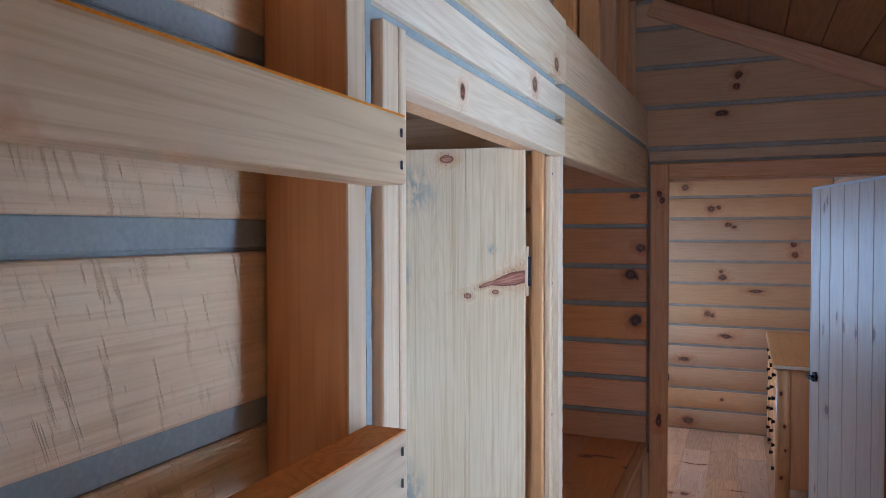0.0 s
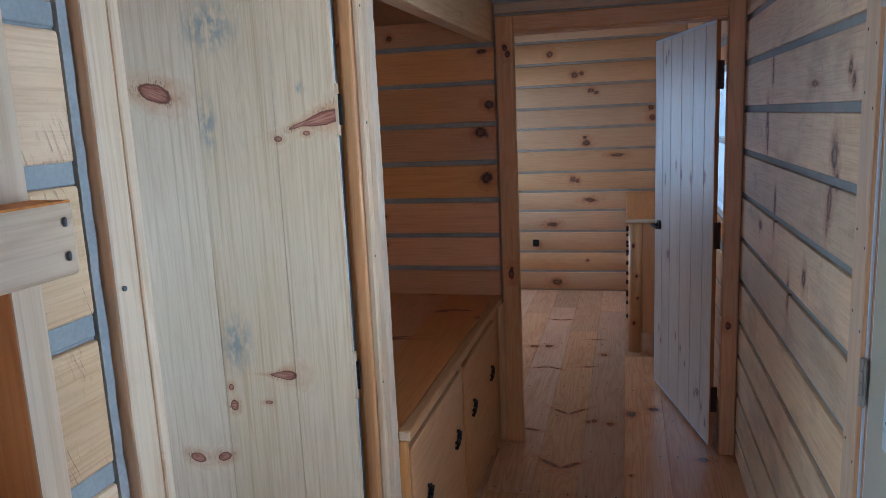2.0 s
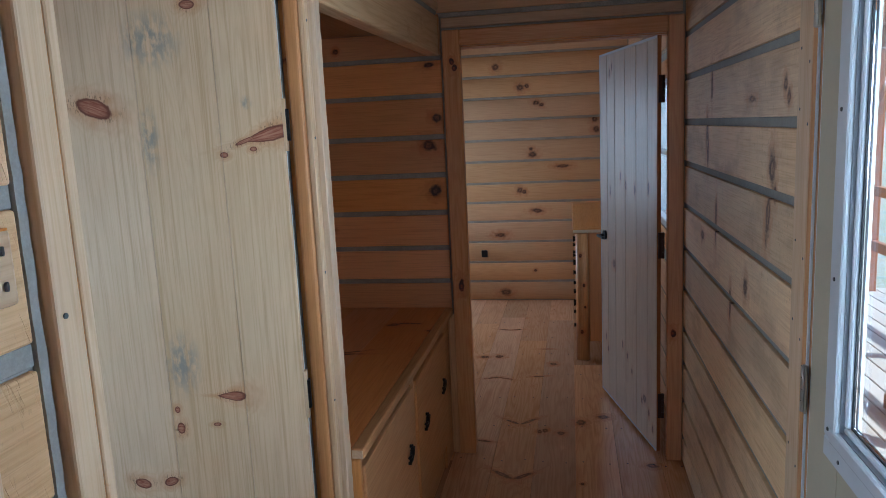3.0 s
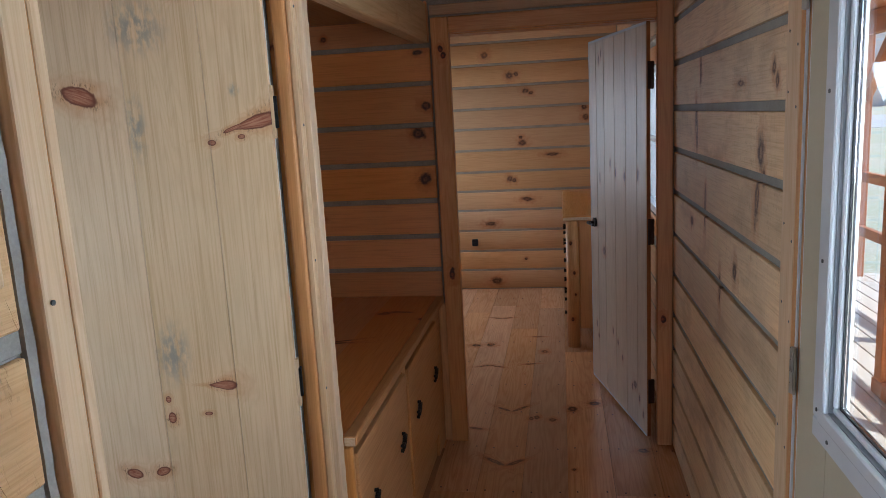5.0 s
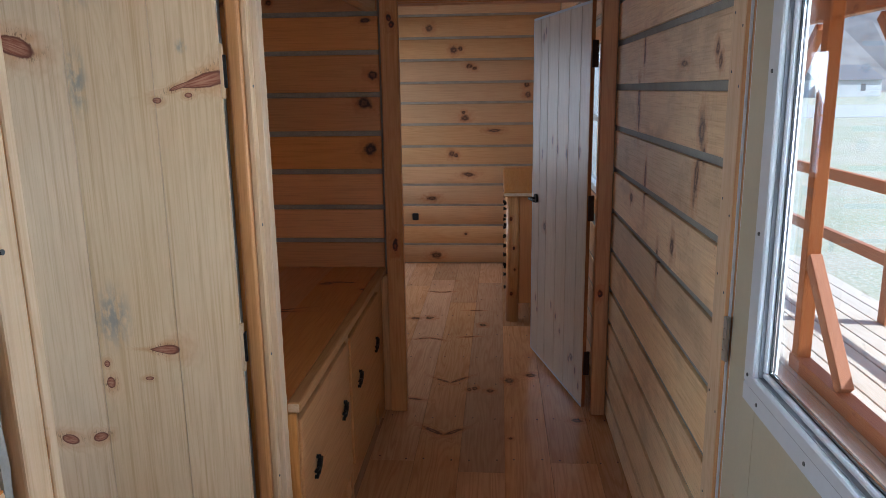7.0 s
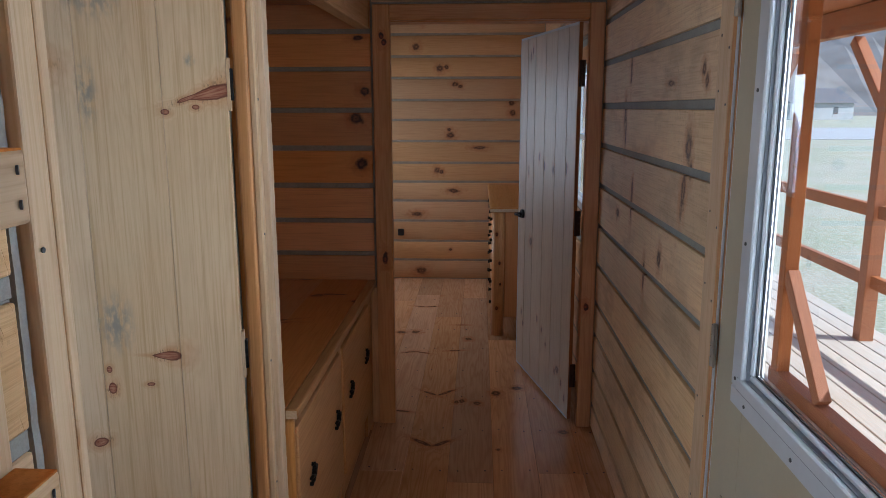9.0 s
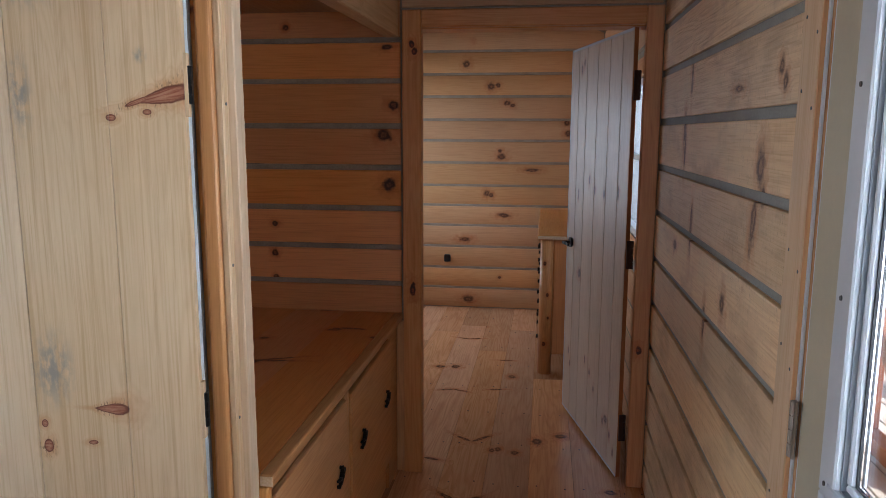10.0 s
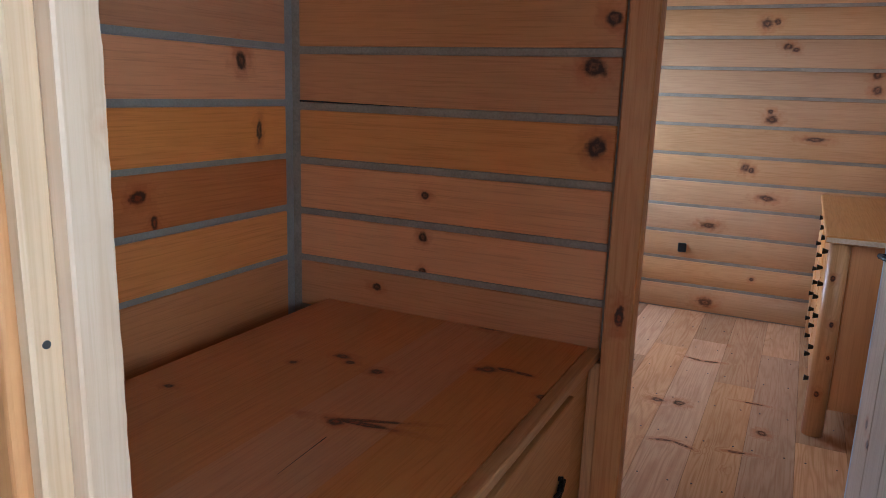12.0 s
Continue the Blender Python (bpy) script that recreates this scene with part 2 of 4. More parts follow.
alcove_red_wood = pine("alcove_red_pine", "y", (0.60, 0.235, 0.095), (0.38, 0.125, 0.045), plane="yz", few=0.12, rough=0.42, soft=0.2, figure=0.4, knots=((2.989, 1.144, 0.026, 0.018), (3.039, 1.069, 0.012, 0.02)))
bed_wood = pine("bedroom_pine", "x", (0.66, 0.38, 0.185), (0.46, 0.21, 0.08), plane="xz", few=0.06, rough=0.4, soft=0.3, lines=0.08, figure=0.3, heart=((0.10, 0.040, 0.018), (0.32, 0.14, 0.06)), knots=(
    (0.127, 2.094, 0.03, 0.03), (0.336, 1.909, 0.032, 0.03), (0.395, 1.918, 0.02, 0.02), (0.473, 1.773, 0.028, 0.02), (0.517, 1.752, 0.02, 0.016),
    (0.974, 1.609, 0.024, 0.028), (0.985, 1.522, 0.026, 0.03), (0.42, 1.375, 0.018, 0.016), (0.43, 1.325, 0.034, 0.028), (0.689, 1.213, 0.06, 0.014),
    (0.31, 1.012, 0.026, 0.026), (0.346, 0.997, 0.02, 0.02), (0.461, 0.823, 0.05, 0.018), (0.125, 0.609, 0.05, 0.022), (0.157, 0.076, 0.05, 0.03), (0.431, 0.278, 0.014, 0.012)))
side_wood_x = pine("bedroom_side_pine", "y", (0.66, 0.38, 0.185), (0.46, 0.21, 0.08), plane="yz", few=0.3, rough=0.42)
hall_wood = pine("hall_pine", "y", (0.88, 0.65, 0.385), (0.56, 0.335, 0.155), plane="yz", few=0.08, rough=0.55, relief=0.8, fleck=0.35, soft=0.30, figure=0.28, lines=0.22, smudge=0.42, sawn=0.14, vary=0.28, heart=((0.13, 0.055, 0.025), (0.40, 0.21, 0.10)), knots=tuple((u, v, a * 1.3, b * 1.25, *r) for u, v, a, b, *r in (
    (3.051, 1.537, 0.014, 0.04), (3.03, 1.475, 0.010, 0.05), (2.20, 1.335, 0.016, 0.055, 12), (2.14, 1.40, 0.010, 0.02), (2.87, 1.22, 0.012, 0.05), (2.389, 1.634, 0.03, 0.008), (2.865, 1.265, 0.012, 0.03), (2.077, 1.661, 0.012, 0.014), (2.048, 1.628, 0.012, 0.014),
    (2.169, 1.459, 0.02, 0.035), (2.421, 1.102, 0.018, 0.022), (2.619, 0.997, 0.012, 0.04), (3.118, 1.148, 0.02, 0.014), (2.97, 1.70, 0.012, 0.04))))
ladder_wall_wood = pine("rough_sawn_pine", "y", (0.84, 0.575, 0.315), (0.58, 0.32, 0.14), plane="yz", few=0.06, rough=0.65, relief=0.9, ring=34, fleck=0.15, scratch=0.12, figure=0.4, smudge=0.2)
bath_wood = pine("bath_wall_pine", "x", (0.74, 0.52, 0.32), (0.52, 0.30, 0.15), plane="xz", few=0.1, rough=0.6, fleck=0.4)
header_wood = pine("header_pine", "y", RAW, RAW_D, plane="yz", few=0.10, rough=0.5, size=0.016, soft=0.1, wobble=0.6, crisp=0.8, heart=((0.13, 0.05, 0.02), (0.40, 0.20, 0.09)), knots=HEADER_KNOTS)
casing_wood = pine("raw_casing_pine", "z", (0.76, 0.57, 0.37), (0.58, 0.37, 0.19), plane="yz", few=0.05, rough=0.5, ring=60)
casing_wood_y = pine("raw_head_pine", "y", (0.76, 0.57, 0.37), (0.58, 0.37, 0.19), plane="yz", few=0.05, rough=0.5, ring=60, knots=((1.282, 1.948, 0.010, 0.014),))
jamb_wood = pine("stained_jamb_pine", "z", (0.70, 0.36, 0.13), (0.42, 0.16, 0.048), plane="yz", few=0.12, rough=0.45)
amber_casing = pine("amber_casing_pine", "z", (0.70, 0.345, 0.140), AMBER_D, plane="xz", rough=0.42, knots=(
    (0.241, 1.887, 0.011, 0.016), (0.251, 1.858, 0.012, 0.018), (0.242, 0.851, 0.014, 0.03), (1.21, 0.62, 0.012, 0.02)))
amber_head = pine("amber_head_pine", "x", (0.70, 0.345, 0.140), AMBER_D, plane="xz", few=0.1, rough=0.42)
stringer_wood = pine("ladder_stringer_pine", "z", (0.78, 0.30, 0.048), (0.56, 0.17, 0.022), plane="xz", few=0.05, rough=0.6, spec=0.2)
rung_wood = pine("ladder_rung_pine", "y", (0.82, 0.585, 0.345), (0.58, 0.33, 0.155), plane="yz", few=0.22, rough=0.55, size=0.008)
door_wood = pine("raw_door_pine", "z", (0.77, 0.585, 0.375), (0.57, 0.37, 0.19), plane="xz", rough=0.48, ring=70, figure=0.34, soft=0.06, lines=0.6, wobble=0.5, crisp=0.9, eyes=True, smudge=0.10, heart=((0.20, 0.060, 0.030), (0.50, 0.235, 0.135)), knots=(
    (0.042, 1.598, 0.060, 0.019, -13, 0.55), (0.09, 1.588, 0.03, 0.005, -20), (0.075, 1.567, 0.009, 0.006), (0.146, 1.556, 0.010, 0.007), (0.228, 0.877, 0.010, 0.005), (0.186, 0.951, 0.036, 0.014, 4, 0.5),
    (0.326, 0.921, 0.007, 0.009), (0.322, 0.871, 0.010, 0.015), (0.362, 0.727, 0.018, 0.012, -15), (0.446, 1.679, 0.043, 0.023, 22, 0.12), (0.435, 0.725, 0.022, 0.013, 20), (0.20, 1.905, 0.018, 0.011)),
    stains=((0.300, 1.04, 0.055, 0.10), (0.295, 1.83, 0.09, 0.08), (0.084, 1.677, 0.018, 0.02), (0.32, 1.60, 0.03, 0.1)))
bed_door_wood = pine("pale_door_pine", "z", (0.80, 0.67, 0.52), (0.58, 0.43, 0.30), plane="xz", rough=0.42, ring=60, figure=0.35, soft=0.3, smudge=0.2, heart=((0.20, 0.135, 0.115), (0.42, 0.33, 0.28)), knots=(
    (0.64, 0.815, 0.024, 0.022), (0.111, 1.274, 0.011, 0.026), (0.437, 1.265, 0.010, 0.024), (0.30, 1.25, 0.010, 0.028), (0.52, 1.30, 0.009, 0.022), (0.70, 1.22, 0.008, 0.026), (0.161, 0.224, 0.02, 0.02),
    (0.50, 0.40, 0.009, 0.018), (0.42, 0.36, 0.009, 0.016), (0.35, 0.30, 0.009, 0.016), (0.79, 0.36, 0.010, 0.02), (0.76, 0.30, 0.009, 0.016), (0.20, 0.20, 0.009, 0.016), (0.10, 0.17, 0.009, 0.016), (0.05, 0.11, 0.009, 0.016), (0.70, 1.84, 0.012, 0.022), (0.66, 1.87, 0.010, 0.018)))
floor_wood = pine("floor_pine", "y", (0.70, 0.40, 0.215), (0.47, 0.205, 0.085), plane="xy", few=0.12, rough=0.18, spec=0.7, relief=0.08, vary=0.60, soft=0.2, lines=0.3, figure=0.8, smudge=0.22, heart=((0.11, 0.045, 0.022), (0.38, 0.16, 0.075)), knots=(
    (0.794, 4.012, 0.024, 0.032), (0.914, 4.09, 0.032, 0.026, 15), (0.428, 3.390, 0.060, 0.014, -40), (0.522, 3.384, 0.054, 0.012, 38),
    (0.427, 3.997, 0.052, 0.010, -37), (0.515, 4.008, 0.058, 0.011, 44), (0.250, 4.685, 0.045, 0.010, 16), (0.325, 4.680, 0.045, 0.010, -20), (0.578, 3.878, 0.013, 0.022), (0.688, 3.867, 0.020, 0.022),
    (0.147, 5.106, 0.030, 0.026), (0.235, 5.79, 0.045, 0.012, -16), (0.320, 5.79, 0.045, 0.012, 14), (0.627, 4.972, 0.022, 0.03), (0.541, 4.727, 0.045, 0.010, 8),
    (1.112, 3.531, 0.026, 0.02), (0.606, 3.896, 0.016, 0.026), (0.30, 3.745, 0.045, 0.010, -14), (0.79, 3.33, 0.008, 0.010), (0.57, 5.30, 0.05, 0.008), (0.25, 5.12, 0.03, 0.03)))
plat_wood = pine("platform_pine", "y", (0.70, 0.305, 0.112), (0.48, 0.160, 0.048), plane="xy", few=0.05, rough=0.36, vary=0.06, soft=0.3, lines=0.10, figure=0.32, knots=(
    (-0.402, 3.206, 0.022, 0.014), (-0.36, 3.18, 0.016, 0.009), (-0.267, 3.161, 0.022, 0.015), (-0.145, 2.892, 0.075, 0.009, 8), (-0.13, 2.915, 0.07, 0.007, 22), (-0.196, 2.874, 0.02, 0.014),
    (-0.03, 3.322, 0.028, 0.020, 20), (0.015, 3.345, 0.026, 0.012), (0.065, 3.342, 0.026, 0.008, -8), (0.150, 3.229, 0.014, 0.014), (-0.489, 3.105, 0.012, 0.01), (-0.158, 3.64, 0.04, 0.02), (-0.644, 2.831, 0.014, 0.01)))
plat_edge_wood = pine("platform_edge_pine", "y", (0.58, 0.31, 0.13), (0.42, 0.18, 0.06), plane="yz", few=0.1, rough=0.42)
drawer_wood = pine("drawer_pine", "y", (0.60, 0.315, 0.125), (0.43, 0.175, 0.057), plane="yz", few=0.06, rough=0.42)
dresser_wood = pine("dresser_pine", "z", (0.68, 0.315, 0.105), (0.48, 0.18, 0.05), plane="xz", lines=0.1, figure=0.3, few=0.03, rough=0.38)
dresser_top_wood = pine("dresser_top_pine", "y", (0.66, 0.335, 0.125), (0.47, 0.195, 0.06), plane="xy", few=0.2, rough=0.33)
post_wood = pine("dresser_post_pine", "z", (0.70, 0.355, 0.130), (0.49, 0.205, 0.065), plane="xz", rough=0.36, soft=0.2, knots=((0.815, 0.72, 0.010, 0.012), (0.835, 0.52, 0.009, 0.013), (0.818, 0.20, 0.010, 0.014), (0.84, 0.37, 0.007, 0.009)))
beam_wood = pine("loft_beam_pine", "y", (0.72, 0.49, 0.27), (0.50, 0.28, 0.125), plane="yz", few=0.28, rough=0.5, size=0.016, soft=0.25)
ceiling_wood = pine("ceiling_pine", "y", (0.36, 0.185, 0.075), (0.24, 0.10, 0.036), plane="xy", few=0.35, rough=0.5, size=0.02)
redwood = pine("stained_deck_timber", "z", (0.42, 0.16, 0.065), (0.30, 0.095, 0.035), plane="xz", few=0.1, rough=0.6)
redwood_y = pine("stained_rail_timber", "y", (0.42, 0.16, 0.065), (0.30, 0.095, 0.035), plane="yz", few=0.1, rough=0.6)
deck_wood = pine("deck_board_timber", "y", (0.62, 0.56, 0.48), (0.46, 0.39, 0.31), plane="xy", few=0.05, rough=0.6)
chink = plain("grey_chinking", (0.34, 0.335, 0.305), 0.75, grain=0.10, scale=160, relief=0.5)
warm_chink = plain("dull_chinking", (0.36, 0.30, 0.225), 0.75, grain=0.16, scale=120, relief=0.5)
caulk = plain("pale_caulk", (0.70, 0.75, 0.77), 0.8, grain=0.08, scale=40, relief=0.2)
iron = plain("black_iron", (0.012, 0.012, 0.013), 0.42, metal=0.6, scale=60)
bronze = plain("dark_bronze", (0.055, 0.022, 0.012), 0.45, metal=0.4, scale=60)
nail_steel = plain("nail_steel", (0.14, 0.15, 0.16), 0.45, metal=0.9)
steel = plain("hinge_steel", (0.46, 0.43, 0.38), 0.34, metal=1.0)
white_pvc = plain("white_vinyl", (0.66, 0.70, 0.74), 0.38, grain=0.03)
tan_paint = plain("tan_door_paint", (0.53, 0.485, 0.35), 0.5, grain=0.03, scale=90)
seal_grey = plain("grey_vinyl_seal", (0.30, 0.33, 0.37), 0.5, grain=0.05)
black_void = plain("black_plate", (0.010, 0.010, 0.012), 0.5)
gn = Nodes("window_glass")
gn.bsdf.inputs["Transmission Weight"].default_value = 1.0
gn.bsdf.inputs["IOR"].default_value = 1.5
glass = gn.finish((1.0, 1.0, 1.0, 1.0), 0.0, 0.5)
gg = Nodes("winter_grass")
gp = gg.node("ShaderNodeTexCoord").outputs["Object"]
gcol = gg.mix(gg.ramp(gg.noise(gp, 0.6, 4), 0.35, 0.65), (0.40, 0.38, 0.29), (0.31, 0.34, 0.22))
gcol = gg.mix(gg.ramp(gg.noise(gp, 22.0, 4, 0.7), 0.4, 0.7), gcol, (0.52, 0.49, 0.40))
gg.bump(gg.noise(gp, 30.0, 4), 0.8, 0.03)
grass = gg.finish(gcol, 0.9)
road_mat = plain("pale_road", (0.42, 0.42, 0.42), 0.9, scale=3)
siding = plain("pale_siding", (0.45, 0.46, 0.47), 0.8, scale=4)
roof_dark = plain("grey_roofing", (0.13, 0.13, 0.14), 0.8, scale=4)
bark = plain("bark", (0.13, 0.10, 0.08), 0.9, scale=12, relief=0.6)
hill_mat = plain("bare_wooded_hill", (0.19, 0.18, 0.17), 0.95, scale=0.12, grain=0.35)


# ---- building helpers ----
def empty_thing(name, m, label, category, group=""):
    ob = new(name)
    ob.matrix_basis = m
    return tagged(ob, label, category, group)


def mesh_from(name, bm, mat, smooth=False):
    me = bpy.data.meshes.new(name)
    bm.normal_update()
    bm.to_mesh(me)
    bm.free()
    me.materials.append(mat)
    if smooth:
        me.polygons.foreach_set("use_smooth", [True] * len(me.polygons))
    return me


def part(name, bm, mat, parent=None, label="", smooth=False):
    ob = new(name, mesh_from(name, bm, mat, smooth))
    ob.parent = parent
    return tagged(ob, label)


def slab(x0, x1, y0, y1, z0, z1, bev=0.0, seg=1, bm=None):
    """A box between two corners, with its edges broken."""
    b = bmesh.new()
    bmesh.ops.create_cube(b, size=1)
    for v in b.verts:
        v.co = Vector(((x0 + x1) / 2 + v.co.x * (x1 - x0), (y0 + y1) / 2 + v.co.y * (y1 - y0), (z0 + z1) / 2 + v.co.z * (z1 - z0)))
    if bev > 0:
        bmesh.ops.bevel(b, geom=b.edges[:], offset=bev, segments=seg, profile=0.5, affect="EDGES")
    if bm is None:
        return b
    tmp = bpy.data.meshes.new("tmp")
    b.to_mesh(tmp)
    b.free()
    bm.from_mesh(tmp)
    bpy.data.meshes.remove(tmp)
    return bm


def rod(p, q, r, seg=12, r2=None, bm=None):
    """A round bar from p to q."""
    b = bm or bmesh.new()
    p, q = Vector(p), Vector(q)
    m = Matrix.Translation((p + q) / 2) @ (q - p).to_track_quat("Z", "Y").to_matrix().to_4x4()
    bmesh.ops.create_cone(b, cap_ends=True, segments=seg, radius1=r, radius2=r if r2 is None else r2, depth=(q - p).length, matrix=m)
    return b


def structure(name, bm, mat, label):
    return tagged(part(name, bm, mat), label, kind="structure")


def cut(spans, holes):
    """Takes the holes out of a list of spans."""
    for h0, h1 in holes:
        out = []
        for a, b in spans:
            if h1 <= a or h0 >= b:
                out.append((a, b))
            else:
                if h0 > a:
                    out.append((a, h0))
                if h1 < b:
                    out.append((h1, b))
        spans = out
    return [s for s in spans if s[1] - s[0] > 0.01]


def crowned(axis, s0, s1, face, out, depth, a, b, crown, edge=0.004):
    """A horizontal board with a bowed face and eased edges, thin at its top and bottom."""
    prof = [(a, -depth), (a, -edge - crown)]
    n = 7
    for k in range(n + 1):
        f = k / n
        bow = crown * (1 - (2 * f - 1) ** 2)
        prof.append((a + edge + (b - a - 2 * edge) * f, bow - crown))
    prof += [(b, -edge - crown), (b, -depth)]
    bm = bmesh.new()
    ends = []
    for u in (s0, s1):
        ring = []
        for z, d in prof:
            w = face + out * d
            ring.append(bm.verts.new((u, w, z) if axis == "x" else (w, u, z)))
        ends.append(ring)
    for k in range(len(prof)):
        j = (k + 1) % len(prof)
        bm.faces.new((ends[0][k], ends[0][j], ends[1][j], ends[1][k]))
    bm.faces.new(ends[0]), bm.faces.new(ends[1][::-1])
    bmesh.ops.recalc_face_normals(bm, faces=bm.faces[:])
    return bm


def board_wall(wall, axis, face, out, u0, u1, zs, mat, holes=(), gap=0.022, proud=0.008, roofed=False, wavy=0.0, bead=0.0025, round_=0.004, seam=None, sink=0.0035, crown=0.0, special=None):
    """Horizontal boards on a wall: axis 'x' or 'y' along it, face its coordinate, out the side (+1, -1) that they stand on."""
    rng = random.Random(int(abs(face) * 1000) + len(zs))
    for row_, (za, zb) in enumerate(zip(zs, zs[1:])):
        a, b = za + gap / 2 + rng.uniform(-wavy, wavy), zb - gap / 2 + rng.uniform(-wavy, wavy)
        span = [(u0, u1)]
        if roofed:
            reach = (2.80 - a - 0.02) / 0.43
            span = [(max(u0, 0.19 - reach), min(u1, 0.19 + reach))]
        span = cut(span, [(h[0], h[1]) for h in holes if h[2] < b - 0.01 and h[3] > a + 0.01])
        for s0, s1 in span:
            front = face + out * (proud - 0.008)
            f0, f1 = sorted((face - out * 0.012, front))
            if crown > 0:
                bm = crowned(axis, s0, s1, front, out, proud + 0.004, a, b, crown)
            else:
                bm = slab(s0, s1, f0, f1, a, b, round_, 2) if axis == "x" else slab(f0, f1, s0, s1, a, b, round_, 2)
            if roofed:
                for v in bm.verts:
                    lim = (2.785 - v.co.z) / 0.43
                    v.co.x = min(max(v.co.x, 0.19 - lim), 0.19 + lim)
            part("board", bm, (special or {}).get(row_, mat), wall)
            if bead > 0 and za > 0.01:
                c, e = za - gap / 2 + bead, za + gap / 2
                f0_, f1_ = sorted((face - out * (sink + 0.005), face - out * sink))
                bm = slab(s0, s1, f0_, f1_, c, e, 0.0015) if axis == "x" else slab(f0_, f1_, s0, s1, c, e, 0.0015)
                part("chinking", bm, seam or chink, wall)


ROOF = lambda x: 2.80 - 0.43 * abs(x - 0.19)

# ---- the large structure ----
# floor: planks along the cabin on a subfloor
floor = structure("floor", slab(-0.95, 1.32, -3.1, 6.85, -0.10, -0.021), floor_wood, "varnished pine plank floor with dark knots")

# exterior and partition walls: grey chinking shows between the boards
W = slab(1.264, 1.34, 1.80, 3.95, -0.1, 2.36)
slab(1.264, 1.34, -3.1, 0.84, -0.1, 2.36, bm=W)
slab(1.264, 1.34, 0.84, 1.80, 2.03, 2.36, bm=W)
slab(1.264, 1.34, 4.85, 6.85, -0.1, 2.36, bm=W)
slab(1.264, 1.34, 3.95, 4.85, -0.1, 1.00, bm=W)
slab(1.264, 1.34, 3.95, 4.85, 1.80, 2.36, bm=W)
wall_east = structure("wall_east", W, chink, "cabin wall of pale pine boards with grey chinking")
zs_e = [0.0, 0.128, 0.305, 0.487, 0.645, 0.835, 1.019, 1.209, 1.395, 1.572, 1.759, 1.937, 2.12, 2.34]
board_wall(wall_east, "y", 1.256, -1, 1.90, 3.585, zs_e, hall_wood, gap=0.025, wavy=0.001, proud=0.012, sink=0.0075, round_=0.003)
board_wall(wall_east, "y", 1.256, -1, -3.05, 0.76, zs_e, hall_wood)
board_wall(wall_east, "y", 1.256, -1, 3.76, 6.75, zs_e, side_wood_x, holes=[(3.87, 4.93, 0.92, 1.88)], seam=warm_chink)

W = slab(-0.98, -0.903, -3.1, 0.88, -0.1, 2.34)
slab(-0.98, -0.903, 1.72, 5.62, -0.1, 2.34, bm=W)
slab(-0.98, -0.903, 0.88, 1.72, -0.1, 0.84, bm=W)
slab(-0.98, -0.903, 0.88, 1.72, 1.56, 2.34, bm=W)
slab(-0.98, -0.903, 6.68, 6.85, -0.1, 2.34, bm=W)
slab(-0.98, -0.903, 5.62, 6.68, -0.1, 0.80, bm=W)
slab(-0.98, -0.903, 5.62, 6.68, 1.84, 2.34, bm=W)
wall_west = structure("wall_west", W, chink, "cabin wall of amber pine boards with grey chinking")
zs_w = [0.0, 0.18, 0.35, 0.50, 0.645, 0.868, 1.04, 1.212, 1.386, 1.562, 1.735, 1.91, 2.09]
board_wall(wall_west, "y", -0.895, 1, -0.59, 1.98, zs_w, bath_wood, holes=[(0.80, 1.80, 0.76, 1.64)])
board_wall(wall_west, "y", -0.895, 1, 2.075, 3.60, zs_w, alcove_side_wood, wavy=0.003, special={6: alcove_red_wood})
board_wall(wall_west, "y", -0.895, 1, 3.76, 6.75, zs_w, side_wood_x, holes=[(5.54, 6.76, 0.72, 1.92)], seam=warm_chink)

# gable partition between hall and bedroom with its doorway
def gable(bm, y0, y1, holes):
    """A gable wall with rectangular openings, as upright strips."""
    xs = sorted({-0.903, 0.19, 1.264, *[h[0] for h in holes], *[h[1] for h in holes]})
    for a, b in zip(xs, xs[1:]):
        hit = [h for h in holes if h[0] <= a and h[1] >= b]
        tops = (ROOF(a) + 0.01, ROOF(b) + 0.01)
        spans = [(hit[0][3], tops), (-0.1, (hit[0][2], hit[0][2]))] if hit else [(-0.1, tops)]
        for lo, (ta, tb) in spans:
            if tb - lo < 0.11:
                continue
            vs = []
            for y in (y0, y1):
                vs.append([bm.verts.new(c) for c in ((a, y, lo), (b, y, lo), (b, y, tb), (a, y, ta))])
            bm.faces.new(vs[0])
            bm.faces.new(vs[1][::-1])
            for i in range(4):
                j = (i + 1) % 4
                bm.faces.new((vs[0][j], vs[0][i], vs[1][i], vs[1][j]))
    return bm


wall_north = structure("wall_north", gable(bmesh.new(), 3.645, 3.742, [(0.243, 1.200, 0, 1.955)]), warm_chink, "gable partition of amber pine boards with grey chinking")
zs_n = [0.0, 0.15, 0.33, 0.51, 0.69, 0.865, 1.028, 1.199, 1.377, 1.554, 1.744, 1.913, 2.098, 2.288, 2.47, 2.65, 2.78]
board_wall(wall_north, "x", 3.637, -1, -0.868, 0.183, zs_n[:12], alcove_wood, wavy=0.002, seam=warm_chink)
board_wall(wall_north, "x", 3.637, -1, -0.88, 1.25, [1.913, 2.098], alcove_wood, holes=[(0.183, 1.27, 0, 2.04)], seam=warm_chink)
board_wall(wall_north, "x", 3.637, -1, 0.19, 1.25, [2.03, 2.098], gable_wood, seam=warm_chink)
board_wall(wall_north, "x", 3.637, -1, -0.88, 1.25, zs_n[12:], gable_wood, roofed=True, seam=warm_chink)
board_wall(wall_north, "x", 3.750, 1, -0.88, 1.25, zs_n, bed_wood, holes=[(0.20, 1.26, 0, 2.04)], roofed=True, seam=warm_chink)
